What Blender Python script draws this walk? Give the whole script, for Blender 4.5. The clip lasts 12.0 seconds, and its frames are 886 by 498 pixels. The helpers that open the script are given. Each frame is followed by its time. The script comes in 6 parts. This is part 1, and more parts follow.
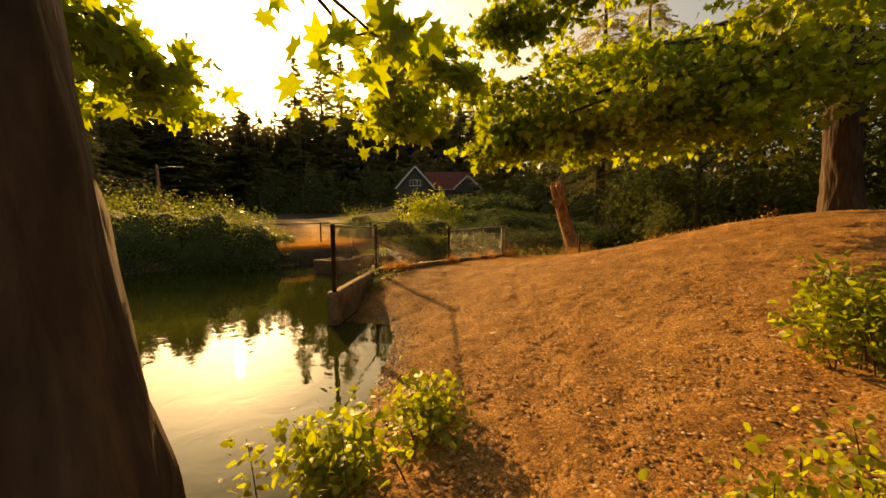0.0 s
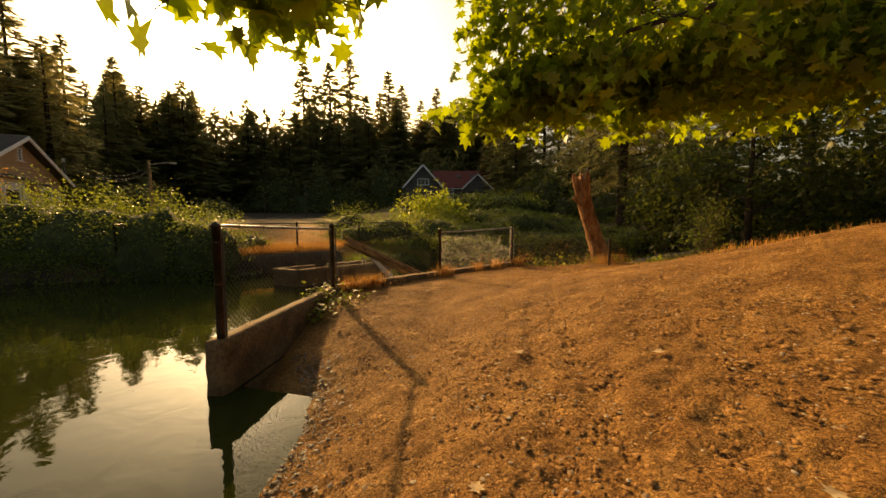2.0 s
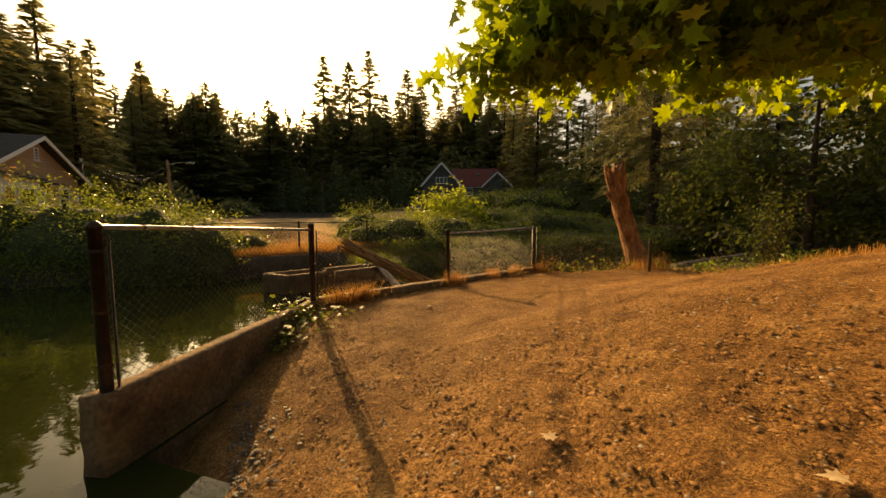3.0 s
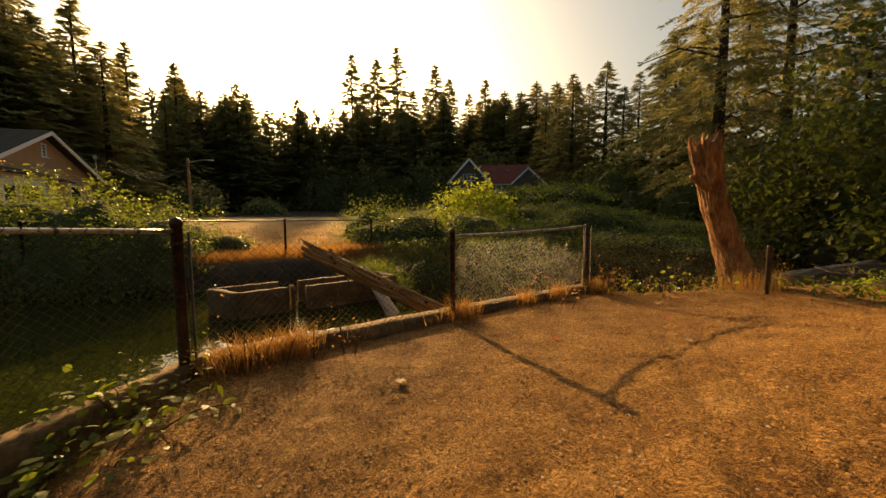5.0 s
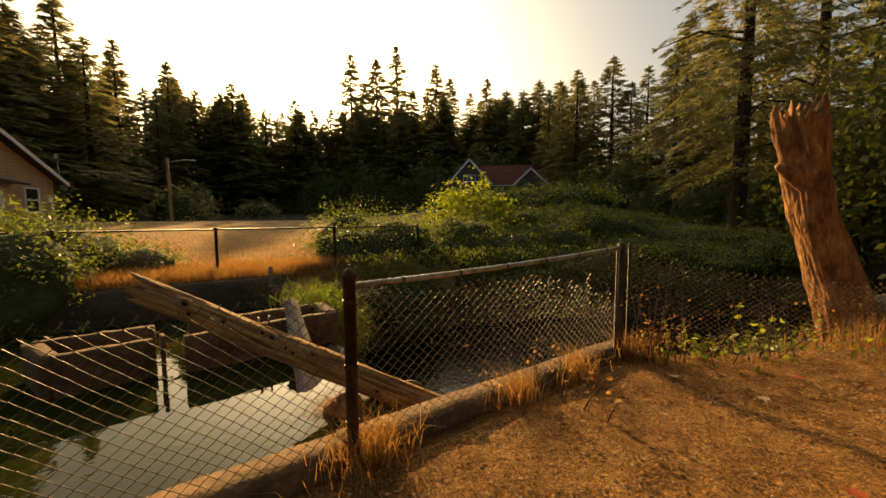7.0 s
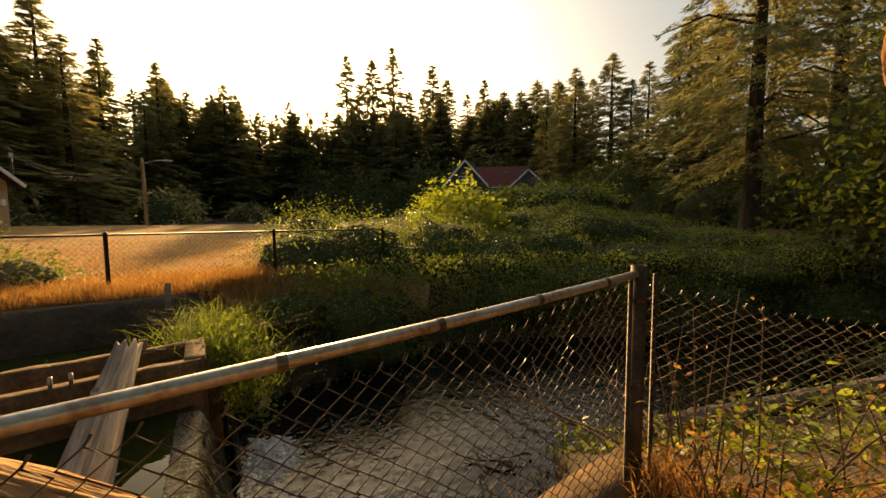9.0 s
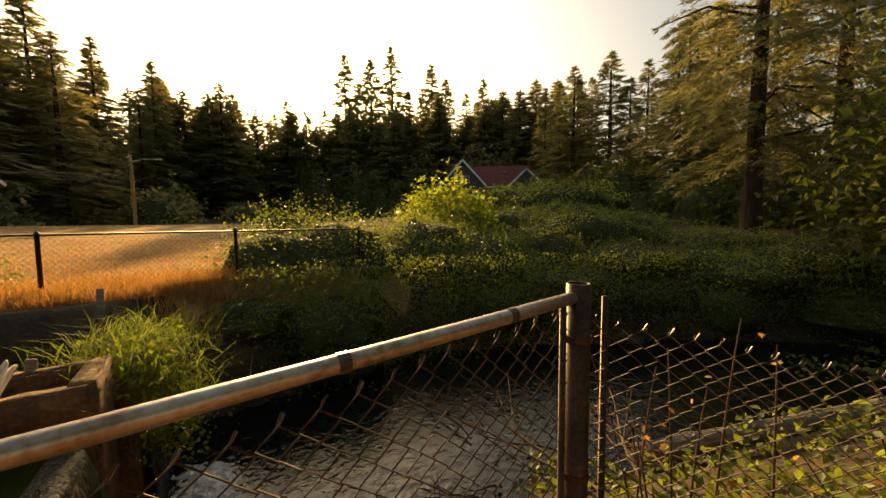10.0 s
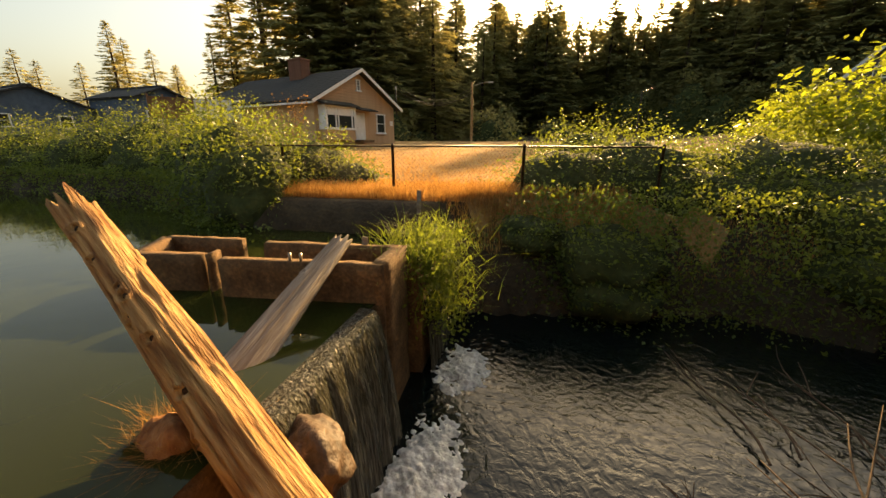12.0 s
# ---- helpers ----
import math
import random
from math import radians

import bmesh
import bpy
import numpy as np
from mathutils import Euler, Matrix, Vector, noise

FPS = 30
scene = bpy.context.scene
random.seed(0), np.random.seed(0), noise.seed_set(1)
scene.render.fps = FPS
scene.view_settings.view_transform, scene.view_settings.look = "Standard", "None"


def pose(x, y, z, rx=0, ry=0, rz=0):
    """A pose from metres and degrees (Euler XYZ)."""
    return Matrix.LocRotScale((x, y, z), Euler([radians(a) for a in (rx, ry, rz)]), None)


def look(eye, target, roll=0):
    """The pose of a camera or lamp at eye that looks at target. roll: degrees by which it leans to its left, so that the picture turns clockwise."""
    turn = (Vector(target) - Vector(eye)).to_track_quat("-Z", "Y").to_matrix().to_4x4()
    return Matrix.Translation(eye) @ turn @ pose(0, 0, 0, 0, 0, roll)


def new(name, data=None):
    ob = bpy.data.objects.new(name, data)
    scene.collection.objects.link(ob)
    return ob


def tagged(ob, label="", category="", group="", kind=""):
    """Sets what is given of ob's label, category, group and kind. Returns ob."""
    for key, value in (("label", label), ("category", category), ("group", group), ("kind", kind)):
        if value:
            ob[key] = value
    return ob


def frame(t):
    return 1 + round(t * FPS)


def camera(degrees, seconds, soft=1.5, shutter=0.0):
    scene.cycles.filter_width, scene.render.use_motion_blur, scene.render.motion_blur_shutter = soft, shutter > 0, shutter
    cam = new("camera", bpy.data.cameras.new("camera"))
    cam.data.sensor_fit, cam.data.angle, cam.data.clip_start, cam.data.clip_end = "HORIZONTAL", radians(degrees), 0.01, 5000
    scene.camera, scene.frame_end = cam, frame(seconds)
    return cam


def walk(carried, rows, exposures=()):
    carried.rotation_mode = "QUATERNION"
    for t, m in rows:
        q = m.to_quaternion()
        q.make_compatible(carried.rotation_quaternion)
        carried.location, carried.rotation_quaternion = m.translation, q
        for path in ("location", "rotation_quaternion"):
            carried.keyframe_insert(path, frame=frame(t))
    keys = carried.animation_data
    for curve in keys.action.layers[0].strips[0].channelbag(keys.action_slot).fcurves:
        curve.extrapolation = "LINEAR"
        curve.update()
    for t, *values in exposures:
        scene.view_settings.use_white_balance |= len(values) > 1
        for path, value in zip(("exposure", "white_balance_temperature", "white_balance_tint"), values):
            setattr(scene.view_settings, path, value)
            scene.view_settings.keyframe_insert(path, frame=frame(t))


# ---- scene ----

cam = camera(100.3, 12.0)
PATH = [
    (0, (-0.262, 2.704, 1.371), (-0.173, 4.696, 1.205), -0.3),
    (0.5, (-0.052, 3.451, 1.4), (0.029, 5.442, 1.232), -0.3),
    (1, (0.14, 4.132, 1.404), (0.209, 6.124, 1.24), -0.1),
    (1.5, (0.275, 4.872, 1.361), (0.338, 6.864, 1.195), -0.1),
    (2, (0.388, 5.542, 1.322), (0.418, 7.535, 1.16), -0.0),
    (2.5, (0.494, 6.253, 1.28), (0.49, 8.246, 1.112), -0.1),
    (3, (0.64, 6.945, 1.306), (0.563, 8.936, 1.14), -0.1),
    (3.2, (0.677, 7.22, 1.245), (0.572, 9.21, 1.082), -0.1),
    (4.8, (0.858, 9.541, 1.22), (0.63, 11.521, 1.051), -0.4),
    (5, (0.879, 9.845, 1.235), (0.645, 11.824, 1.064), -0.2),
    (5.5, (0.931, 10.546, 1.248), (0.683, 12.524, 1.078), -0.2),
    (6, (1.02, 11.232, 1.287), (0.765, 13.209, 1.122), -0.3),
    (6.5, (1.146, 11.846, 1.36), (0.887, 13.823, 1.201), -0.3),
    (7, (1.245, 12.466, 1.379), (0.995, 14.443, 1.217), -0.3),
    (7.2, (1.303, 12.704, 1.349), (1.051, 14.681, 1.187), -0.3),
    (8.8, (1.755, 14.364, 1.362), (1.508, 16.343, 1.208), -0.9),
    (9, (1.86, 14.533, 1.341), (1.609, 16.512, 1.195), -0.5),
    (9.5, (2.083, 14.947, 1.316), (1.841, 16.926, 1.169), -0.5),
    (10, (2.321, 15.285, 1.31), (2.067, 17.264, 1.165), -0.5),
    (10.5, (2.46, 15.611, 1.306), (1.939, 17.536, 1.153), -0.2),
    (11, (2.454, 15.943, 1.309), (1.561, 17.726, 1.148), -0.1),
    (11.5, (2.424, 16.09, 1.295), (1.087, 17.552, 1.021), -0.1),
    (12, (2.345, 16.116, 1.250), (0.833, 17.301, 0.692), 0.2),
]
walk(cam, [(t, look(e, g, r)) for t, e, g, r in PATH], [(0, 0.85, 12500, 11), (0.5, 0.4, 11400, 10), (1.0, 0.2, 10400, 9), (1.6, 0.5, 9600, 8), (3, 0.55, 9400, 7), (5, 0.47, 9100, 6), (7, 0.5, 9000, 6), (9, 0.8, 8900, 6), (11, 1.05, 8900, 6), (12, 1.6, 8700, 6)])

# ---------------------------------------------------------------- world and light
SUN_AZ, SUN_EL = 27.0, 19.1
world = bpy.data.worlds.new("sky")
scene.world = world
world.use_nodes = True
wn = world.node_tree
sky = wn.nodes.new("ShaderNodeTexSky")
sky.sky_type, sky.sun_disc = "NISHITA", False
sky.sun_elevation, sky.sun_rotation = radians(SUN_EL), radians(-SUN_AZ)
sky.air_density, sky.dust_density, sky.ozone_density = 1.0, 5.5, 1.0
wn.links.new(sky.outputs[0], wn.nodes["Background"].inputs[0])
wn.nodes["Background"].inputs[1].default_value = 0.108

sun_data = bpy.data.lights.new("sun", "SUN")
sun_data.energy, sun_data.angle, sun_data.color = 5.0, radians(0.5), (1.0, 0.68, 0.36)
sun = new("sun", sun_data)
sun_dir = Vector((-math.sin(radians(SUN_AZ)) * math.cos(radians(SUN_EL)), math.cos(radians(SUN_AZ)) * math.cos(radians(SUN_EL)), math.sin(radians(SUN_EL))))
sun.matrix_world = look(sun_dir * 50, (0, 0, 0))

# ---------------------------------------------------------------- levels and lines of the plan
POND, STREAM = -0.56, -2.1
POST_A, POST_B, POST_C, POST_D, POST_E = (-1.96, 9.5), (-1.61, 12.56), (0.45, 14.47), (2.59, 16.45), (5.62, 16.66)
FENCE_LINE = [POST_A, POST_B, POST_C, POST_D]
NEAR_EDGE = [(-60, 9.36)] + FENCE_LINE + [(5.0, 16.95), (7.0, 17.7), (10, 19.0), (20, 18), (60, 6)]
FAR_EDGE = [(-70, -16), (-24, 8), (-17.5, 12.5), (-12.6, 15.9), (-6.4, 17.5), (-2.2, 21.2), (0.4, 24.4), (4, 25.6), (10, 26.4), (20, 25), (60, 14)]
DAM_LINE = [(0.95, 15.2), (-1.15, 17.95), (-1.74, 18.64), (-3.6, 20.6)]


def smooth(t):
    t = np.clip(t, 0, 1)
    return t * t * (3 - 2 * t)


def side(x, y, line):
    """Signed distance to a polyline; positive on its right-hand side."""
    best = np.full(np.shape(x), 1e9)
    out, best_off = np.zeros(np.shape(x)), np.zeros(np.shape(x))
    for (ax, ay), (bx, by) in zip(line, line[1:]):
        dx, dy = bx - ax, by - ay
        length = math.hypot(dx, dy)
        t = np.clip(((x - ax) * dx + (y - ay) * dy) / length ** 2, 0, 1)
        px, py = x - ax - t * dx, y - ay - t * dy
        d = np.hypot(px, py)
        s = np.where(dx * (y - ay) - dy * (x - ax) < 0, 1.0, -1.0)
        # at a bend the segment whose line lies farther off decides
        off = np.abs(dx * (y - ay) - dy * (x - ax)) / length
        take = (d < best - 1e-6) | ((d < best + 1e-6) & (off > best_off))
        out = np.where(take, s * d, out)
        best_off = np.where(take, off, best_off)
        best = np.minimum(best, d)
    return out


def dirt_height(x, y):
    base = np.interp(y, [-20, 3, 7.4, 11.2, 12.6, 16, 22, 40], [-0.35, -0.3, -0.25, -0.15, -0.09, -0.07, -0.2, 0.2])
    rise = np.clip((x - 0.3) / 8.0, 0, 1.0)
    rise = np.where(rise > 0.75, 0.75 + (rise - 0.75) * (1 - 2 * (rise - 0.75)), rise)
    ridge = np.interp(y, [-20, 2, 9.8, 11, 12.2, 13.2, 14.3, 15.6], [0.9, 1.0, 0.98, 0.88, 0.64, 0.4, 0.18, 0.0])
    ridge = ridge * (1 - 0.5 * smooth((x - 10) / 9))
    z = base + 1.95 * rise * ridge
    sx = np.interp(y, [-20, 2.5, 4.2, 5.2, 8.6, 9.4, 10.2, 11.2, 12.2], [-6, -3.4, -2.6, -0.95, -0.78, -0.95, -1.5, -2.2, -3.2])
    d = x - sx
    bank = POND + np.where(d > 0, 0.36 * d, np.maximum(0.5 * d, -0.8))
    k = 0.12
    h = np.clip(0.5 + 0.5 * (bank - z) / k, 0, 1)
    return bank * (1 - h) + z * h - k * h * (1 - h)


def far_height(x, y, f):
    w = POND + (STREAM - POND) * smooth(dam_side(x, y) / 1.5 + 0.3)
    slope = 1.3 - 0.6 * smooth((x + 2) / 3.5)
    field = 0.03 + np.clip((f - 1.5) * 0.045, 0, 1.25)
    hill = 2.0 * np.exp(-((x - 5.0) / 4.2) ** 2 - ((y - 38) / 6.5) ** 2)
    rise = 3.6 * smooth((y - 45) / 40) * smooth((x + 22) / 22)
    wood = 2.0 * smooth((np.hypot(x, y) - 70) / 60)
    return np.minimum(w + slope * f, field) + (hill + rise + wood) * smooth(f / 6)


def dam_side(x, y):
    return side(x, y, [(30, -10)] + DAM_LINE + [(-14, 30)])


def height(x, y):
    x, y = np.asarray(x, float), np.asarray(y, float)
    near = side(x, y, NEAR_EDGE)
    far = -side(x, y, FAR_EDGE)
    bed = np.where(dam_side(x, y) > 0, -2.6, -1.4)
    z = dirt_height(x, y)
    steep = np.where(x < 2.75, 14.0, 0.55)
    near_z = np.where(near > 0, z, z + near * steep)
    return np.maximum(np.maximum(near_z, bed), np.where(far > 0, far_height(x, y, np.maximum(far, 0)), -9))


def at_ground(x, y):
    return float(height(x, y))


# ---------------------------------------------------------------- building helpers
def mesh_np(name, verts, faces):
    """A mesh from arrays: verts (n, 3), faces (m, k)."""
    verts, faces = np.asarray(verts, np.float32), np.asarray(faces, np.int32)
    me = bpy.data.meshes.new(name)
    m, k = faces.shape
    me.vertices.add(len(verts))
    me.vertices.foreach_set("co", verts.ravel())
    me.loops.add(m * k)
    me.loops.foreach_set("vertex_index", faces.ravel())
    me.polygons.add(m)
    me.polygons.foreach_set("loop_start", np.arange(0, m * k, k, dtype=np.int32))
    me.polygons.foreach_set("loop_total", np.full(m, k, np.int32))
    me.update(calc_edges=True)
    return me


def place(name, me, material, parent=None, label="", flat=True):
    if not me.materials:
        me.materials.append(material)
    if not flat:
        me.polygons.foreach_set("use_smooth", np.ones(len(me.polygons), bool))
    ob = new(name, me)
    if parent:
        ob.parent = parent
    return tagged(ob, label)


def part(name, bm, material, parent=None, label="", flat=True):
    me = bpy.data.meshes.new(name)
    bm.to_mesh(me)
    bm.free()
    return place(name, me, material, parent, label, flat)


def thing(name, at, label, category, group="", kind="", turn=0):
    ob = new(name)
    ob.matrix_basis = pose(*at, 0, 0, turn)
    return tagged(ob, label, category, group, kind)


def box(bm, size, at=(0, 0, 0), rot=None, bevel=0.0):
    m = Matrix.Translation(at) @ (rot.to_4x4() if rot else Matrix()) @ Matrix.Diagonal((*size, 1))
    made = bmesh.ops.create_cube(bm, size=1, matrix=m)
    if bevel:
        edges = list({e for v in made["verts"] for e in v.link_edges})
        bmesh.ops.bevel(bm, geom=edges, offset=bevel, segments=2, affect="EDGES")
    return bm


def tube_arrays(points, radii, sides=8, cap=True):
    pts = np.asarray(points, float)
    radii = np.broadcast_to(np.asarray(radii, float), (len(pts),))
    tang = np.gradient(pts, axis=0)
    tang /= np.linalg.norm(tang, axis=1, keepdims=True) + 1e-9
    ref = np.array([0, 0, 1.0]) if abs(tang[0][2]) < 0.9 else np.array([1.0, 0, 0])
    n1 = np.cross(tang, ref)
    n1 /= np.linalg.norm(n1, axis=1, keepdims=True) + 1e-9
    n2 = np.cross(tang, n1)
    a = np.arange(sides) * 2 * math.pi / sides
    ring = n1[:, None, :] * np.cos(a)[None, :, None] + n2[:, None, :] * np.sin(a)[None, :, None]
    v = pts[:, None, :] + ring * radii[:, None, None]
    v = v.reshape(-1, 3)
    f = []
    for i in range(len(pts) - 1):
        for j in range(sides):
            k = (j + 1) % sides
            f.append((i * sides + j, i * sides + k, (i + 1) * sides + k, (i + 1) * sides + j))
    if cap:
        for base in (0, (len(pts) - 1) * sides):
            v = np.vstack([v, pts[0 if base == 0 else -1]])
            c = len(v) - 1
            f += [(base + j, base + (j + 1) % sides, c, c) for j in range(sides)]
    return v, f


def join_arrays(pieces):
    vs, fs, n = [], [], 0
    for v, f in pieces:
        vs.append(np.asarray(v))
        fs.append(np.asarray(f) + n)
        n += len(v)
    return np.vstack(vs), np.vstack(fs)


def poly_mesh(name, v, f):
    me = bpy.data.meshes.new(name)
    me.from_pydata([tuple(map(float, p)) for p in v], [], [tuple(dict.fromkeys(int(i) for i in q)) for q in f])
    me.update()
    return me


def tube(name, points, radii, material, parent=None, label="", sides=8):
    v, f = tube_arrays(points, radii, sides)
    return place(name, poly_mesh(name, v, f), material, parent, label, flat=False)


MAPLE = np.array([(0, 0), (0.3, -0.1), (0.2, 0.12), (0.55, 0.22), (0.33, 0.36), (0.4, 0.62), (0.16, 0.55), (0, 1.0),
                  (-0.16, 0.55), (-0.4, 0.62), (-0.33, 0.36), (-0.55, 0.22), (-0.2, 0.12), (-0.3, -0.1)])
OVAL = np.array([(0, 0), (0.28, 0.3), (0.24, 0.65), (0, 1.0), (-0.24, 0.65), (-0.28, 0.3)])


def leaf_cloud(rng, centres, sizes, shape=None, flatness=0.5, droop=0.3):
    """Leaves at the centres: folded diamonds (shape None) or fans of the outline."""
    n = len(centres)
    up = rng.normal(size=(n, 3)) * (1 - flatness) + np.array([0, 0, flatness])
    up /= np.linalg.norm(up, axis=1, keepdims=True)
    ahead = rng.normal(size=(n, 3)) - np.array([0, 0, droop])
    ahead -= up * (ahead * up).sum(1, keepdims=True)
    ahead /= np.linalg.norm(ahead, axis=1, keepdims=True) + 1e-9
    right = np.cross(ahead, up)
    s = np.broadcast_to(np.asarray(sizes, float), (n,))[:, None]
    if shape is None:
        local = np.array([(0, 0, 0), (0.3, 0.5, 0.06), (0, 1, -0.08), (-0.3, 0.5, 0.06)])
        faces = np.array([(0, 1, 2), (0, 2, 3)])
    else:
        rim = np.array([(x, y, 0.16 * abs(x) - 0.12 * y * y) for x, y in shape])
        local = np.vstack([[(0, 0.32, 0)], rim])
        k = len(rim)
        faces = np.array([(0, 1 + i, 1 + (i + 1) % k) for i in range(k)])
    v = centres[:, None, :] + s[:, None] * (right[:, None] * local[None, :, :1] + ahead[:, None] * local[None, :, 1:2] + up[:, None] * local[None, :, 2:])
    f = faces[None] + (np.arange(n) * len(local))[:, None, None]
    return v.reshape(-1, 3), f.reshape(-1, 3)


def blades(rng, roots, tall, wide, lean=0.35):
    n = len(roots)
    tall = np.broadcast_to(np.asarray(tall, float), (n,))[:, None]
    a = rng.uniform(0, 2 * math.pi, n)
    across = np.stack([np.cos(a), np.sin(a), np.zeros(n)], 1) * wide
    b = rng.uniform(0, 2 * math.pi, n)
    bend = np.stack([np.cos(b), np.sin(b), np.zeros(n)], 1) * rng.uniform(0.1, 1, (n, 1)) * lean * tall
    zed = np.array([0, 0, 1.0])
    mid = roots + zed * tall * 0.6 + bend * 0.35
    tip = roots + zed * tall * rng.uniform(0.75, 1.0, (n, 1)) + bend * 1.1
    v = np.stack([roots - across, roots + across, mid + across * 0.7, mid - across * 0.7, tip], 1).reshape(-1, 3)
    f = np.array([(0, 1, 2), (0, 2, 3), (3, 2, 4)])[None] + (np.arange(n) * 5)[:, None, None]
    return v, f.reshape(-1, 3)


# ---------------------------------------------------------------- materials
def material(name, stops, scale=4.0, rough=0.8, metal=0.0, bump=0.0, bump_scale=40.0, detail=6.0, translucent=None, spec=0.3, stretch=None, random_mix=0.0, island=0.0):
    """Noise between colour stops at two scales, with relief; translucent: a colour that shines through."""
    m = bpy.data.materials.new(name)
    m.use_nodes = True
    nt, ln = m.node_tree.nodes, m.node_tree.links
    p = nt["Principled BSDF"]
    co = nt.new("ShaderNodeTexCoord")
    mp = nt.new("ShaderNodeMapping")
    ln.new(co.outputs["Object"], mp.inputs[0])
    if stretch:
        mp.inputs["Scale"].default_value = stretch
    big, fine = nt.new("ShaderNodeTexNoise"), nt.new("ShaderNodeTexNoise")
    for n, s in ((big, scale), (fine, bump_scale)):
        ln.new(mp.outputs[0], n.inputs["Vector"])
        n.inputs["Scale"].default_value, n.inputs["Detail"].default_value = s, detail
    mix = nt.new("ShaderNodeMath")
    mix.operation = "MULTIPLY_ADD"
    ln.new(fine.outputs[0], mix.inputs[0])
    mix.inputs[1].default_value = 0.55
    ad = nt.new("ShaderNodeMath")
    ad.operation = "MULTIPLY"
    ln.new(big.outputs[0], ad.inputs[0])
    ad.inputs[1].default_value = 0.75
    ln.new(ad.outputs[0], mix.inputs[2])
    last = mix.outputs[0]
    if random_mix or island:
        if island:
            src = nt.new("ShaderNodeNewGeometry").outputs["Random Per Island"]
        else:
            src = nt.new("ShaderNodeObjectInfo").outputs["Random"]
        r = nt.new("ShaderNodeMath")
        r.operation = "MULTIPLY_ADD"
        ln.new(src, r.inputs[0])
        r.inputs[1].default_value = island or random_mix
        sub = nt.new("ShaderNodeMath")
        sub.operation = "SUBTRACT"
        ln.new(last, sub.inputs[0])
        sub.inputs[1].default_value = 0.5 * (island or random_mix)
        ln.new(sub.outputs[0], r.inputs[2])
        last = r.outputs[0]
    ramp = nt.new("ShaderNodeValToRGB")
    ln.new(last, ramp.inputs[0])
    els = ramp.color_ramp.elements
    while len(els) < len(stops):
        els.new(0.5)
    for i, c in enumerate(stops):
        els[i].position = 0.38 + 0.52 * i / max(1, len(stops) - 1)
        els[i].color = (*c, 1)
    ln.new(ramp.outputs[0], p.inputs["Base Color"])
    p.inputs["Roughness"].default_value, p.inputs["Metallic"].default_value = rough, metal
    p.inputs["Specular IOR Level"].default_value = spec
    if bump:
        b = nt.new("ShaderNodeBump")
        b.inputs["Strength"].default_value = 1.0
        b.inputs["Distance"].default_value = bump
        ln.new(mix.outputs[0], b.inputs["Height"])
        ln.new(b.outputs[0], p.inputs["Normal"])
    if translucent:
        tr = nt.new("ShaderNodeBsdfTranslucent")
        hue = nt.new("ShaderNodeHueSaturation")
        hue.inputs["Color"].default_value = (*translucent, 1)
        val = nt.new("ShaderNodeMath")
        val.operation = "MULTIPLY_ADD"
        ln.new(last, val.inputs[0])
        val.inputs[1].default_value, val.inputs[2].default_value = 1.1, 0.35
        ln.new(val.outputs[0], hue.inputs["Value"])
        ln.new(hue.outputs[0], tr.inputs[0])
        ms = nt.new("ShaderNodeMixShader")
        ms.inputs[0].default_value = 0.5
        ln.new(p.outputs[0], ms.inputs[1])
        ln.new(tr.outputs[0], ms.inputs[2])
        ln.new(ms.outputs[0], nt["Material Output"].inputs[0])
    return m


def water_material(name, colour, wave, wave_scale, rough):
    m = bpy.data.materials.new(name)
    m.use_nodes = True
    nt, ln = m.node_tree.nodes, m.node_tree.links
    p = nt["Principled BSDF"]
    p.inputs["Base Color"].default_value = (*colour, 1)
    p.inputs["Roughness"].default_value, p.inputs["IOR"].default_value = rough, 1.33
    co = nt.new("ShaderNodeTexCoord")
    n = nt.new("ShaderNodeTexNoise")
    n.inputs["Scale"].default_value, n.inputs["Detail"].default_value = wave_scale, 3.0
    n.inputs["Distortion"].default_value = 0.6
    ln.new(co.outputs["Object"], n.inputs["Vector"])
    b = nt.new("ShaderNodeBump")
    b.inputs["Distance"].default_value = wave
    ln.new(n.outputs[0], b.inputs["Height"])
    ln.new(b.outputs[0], p.inputs["Normal"])
    return m


DIRT = material("packed_dirt", [(0.075, 0.029, 0.007), (0.265, 0.12, 0.034), (0.39, 0.192, 0.06), (0.55, 0.3, 0.112)], 2.4, 0.92, 0, 0.06, 34, 10)


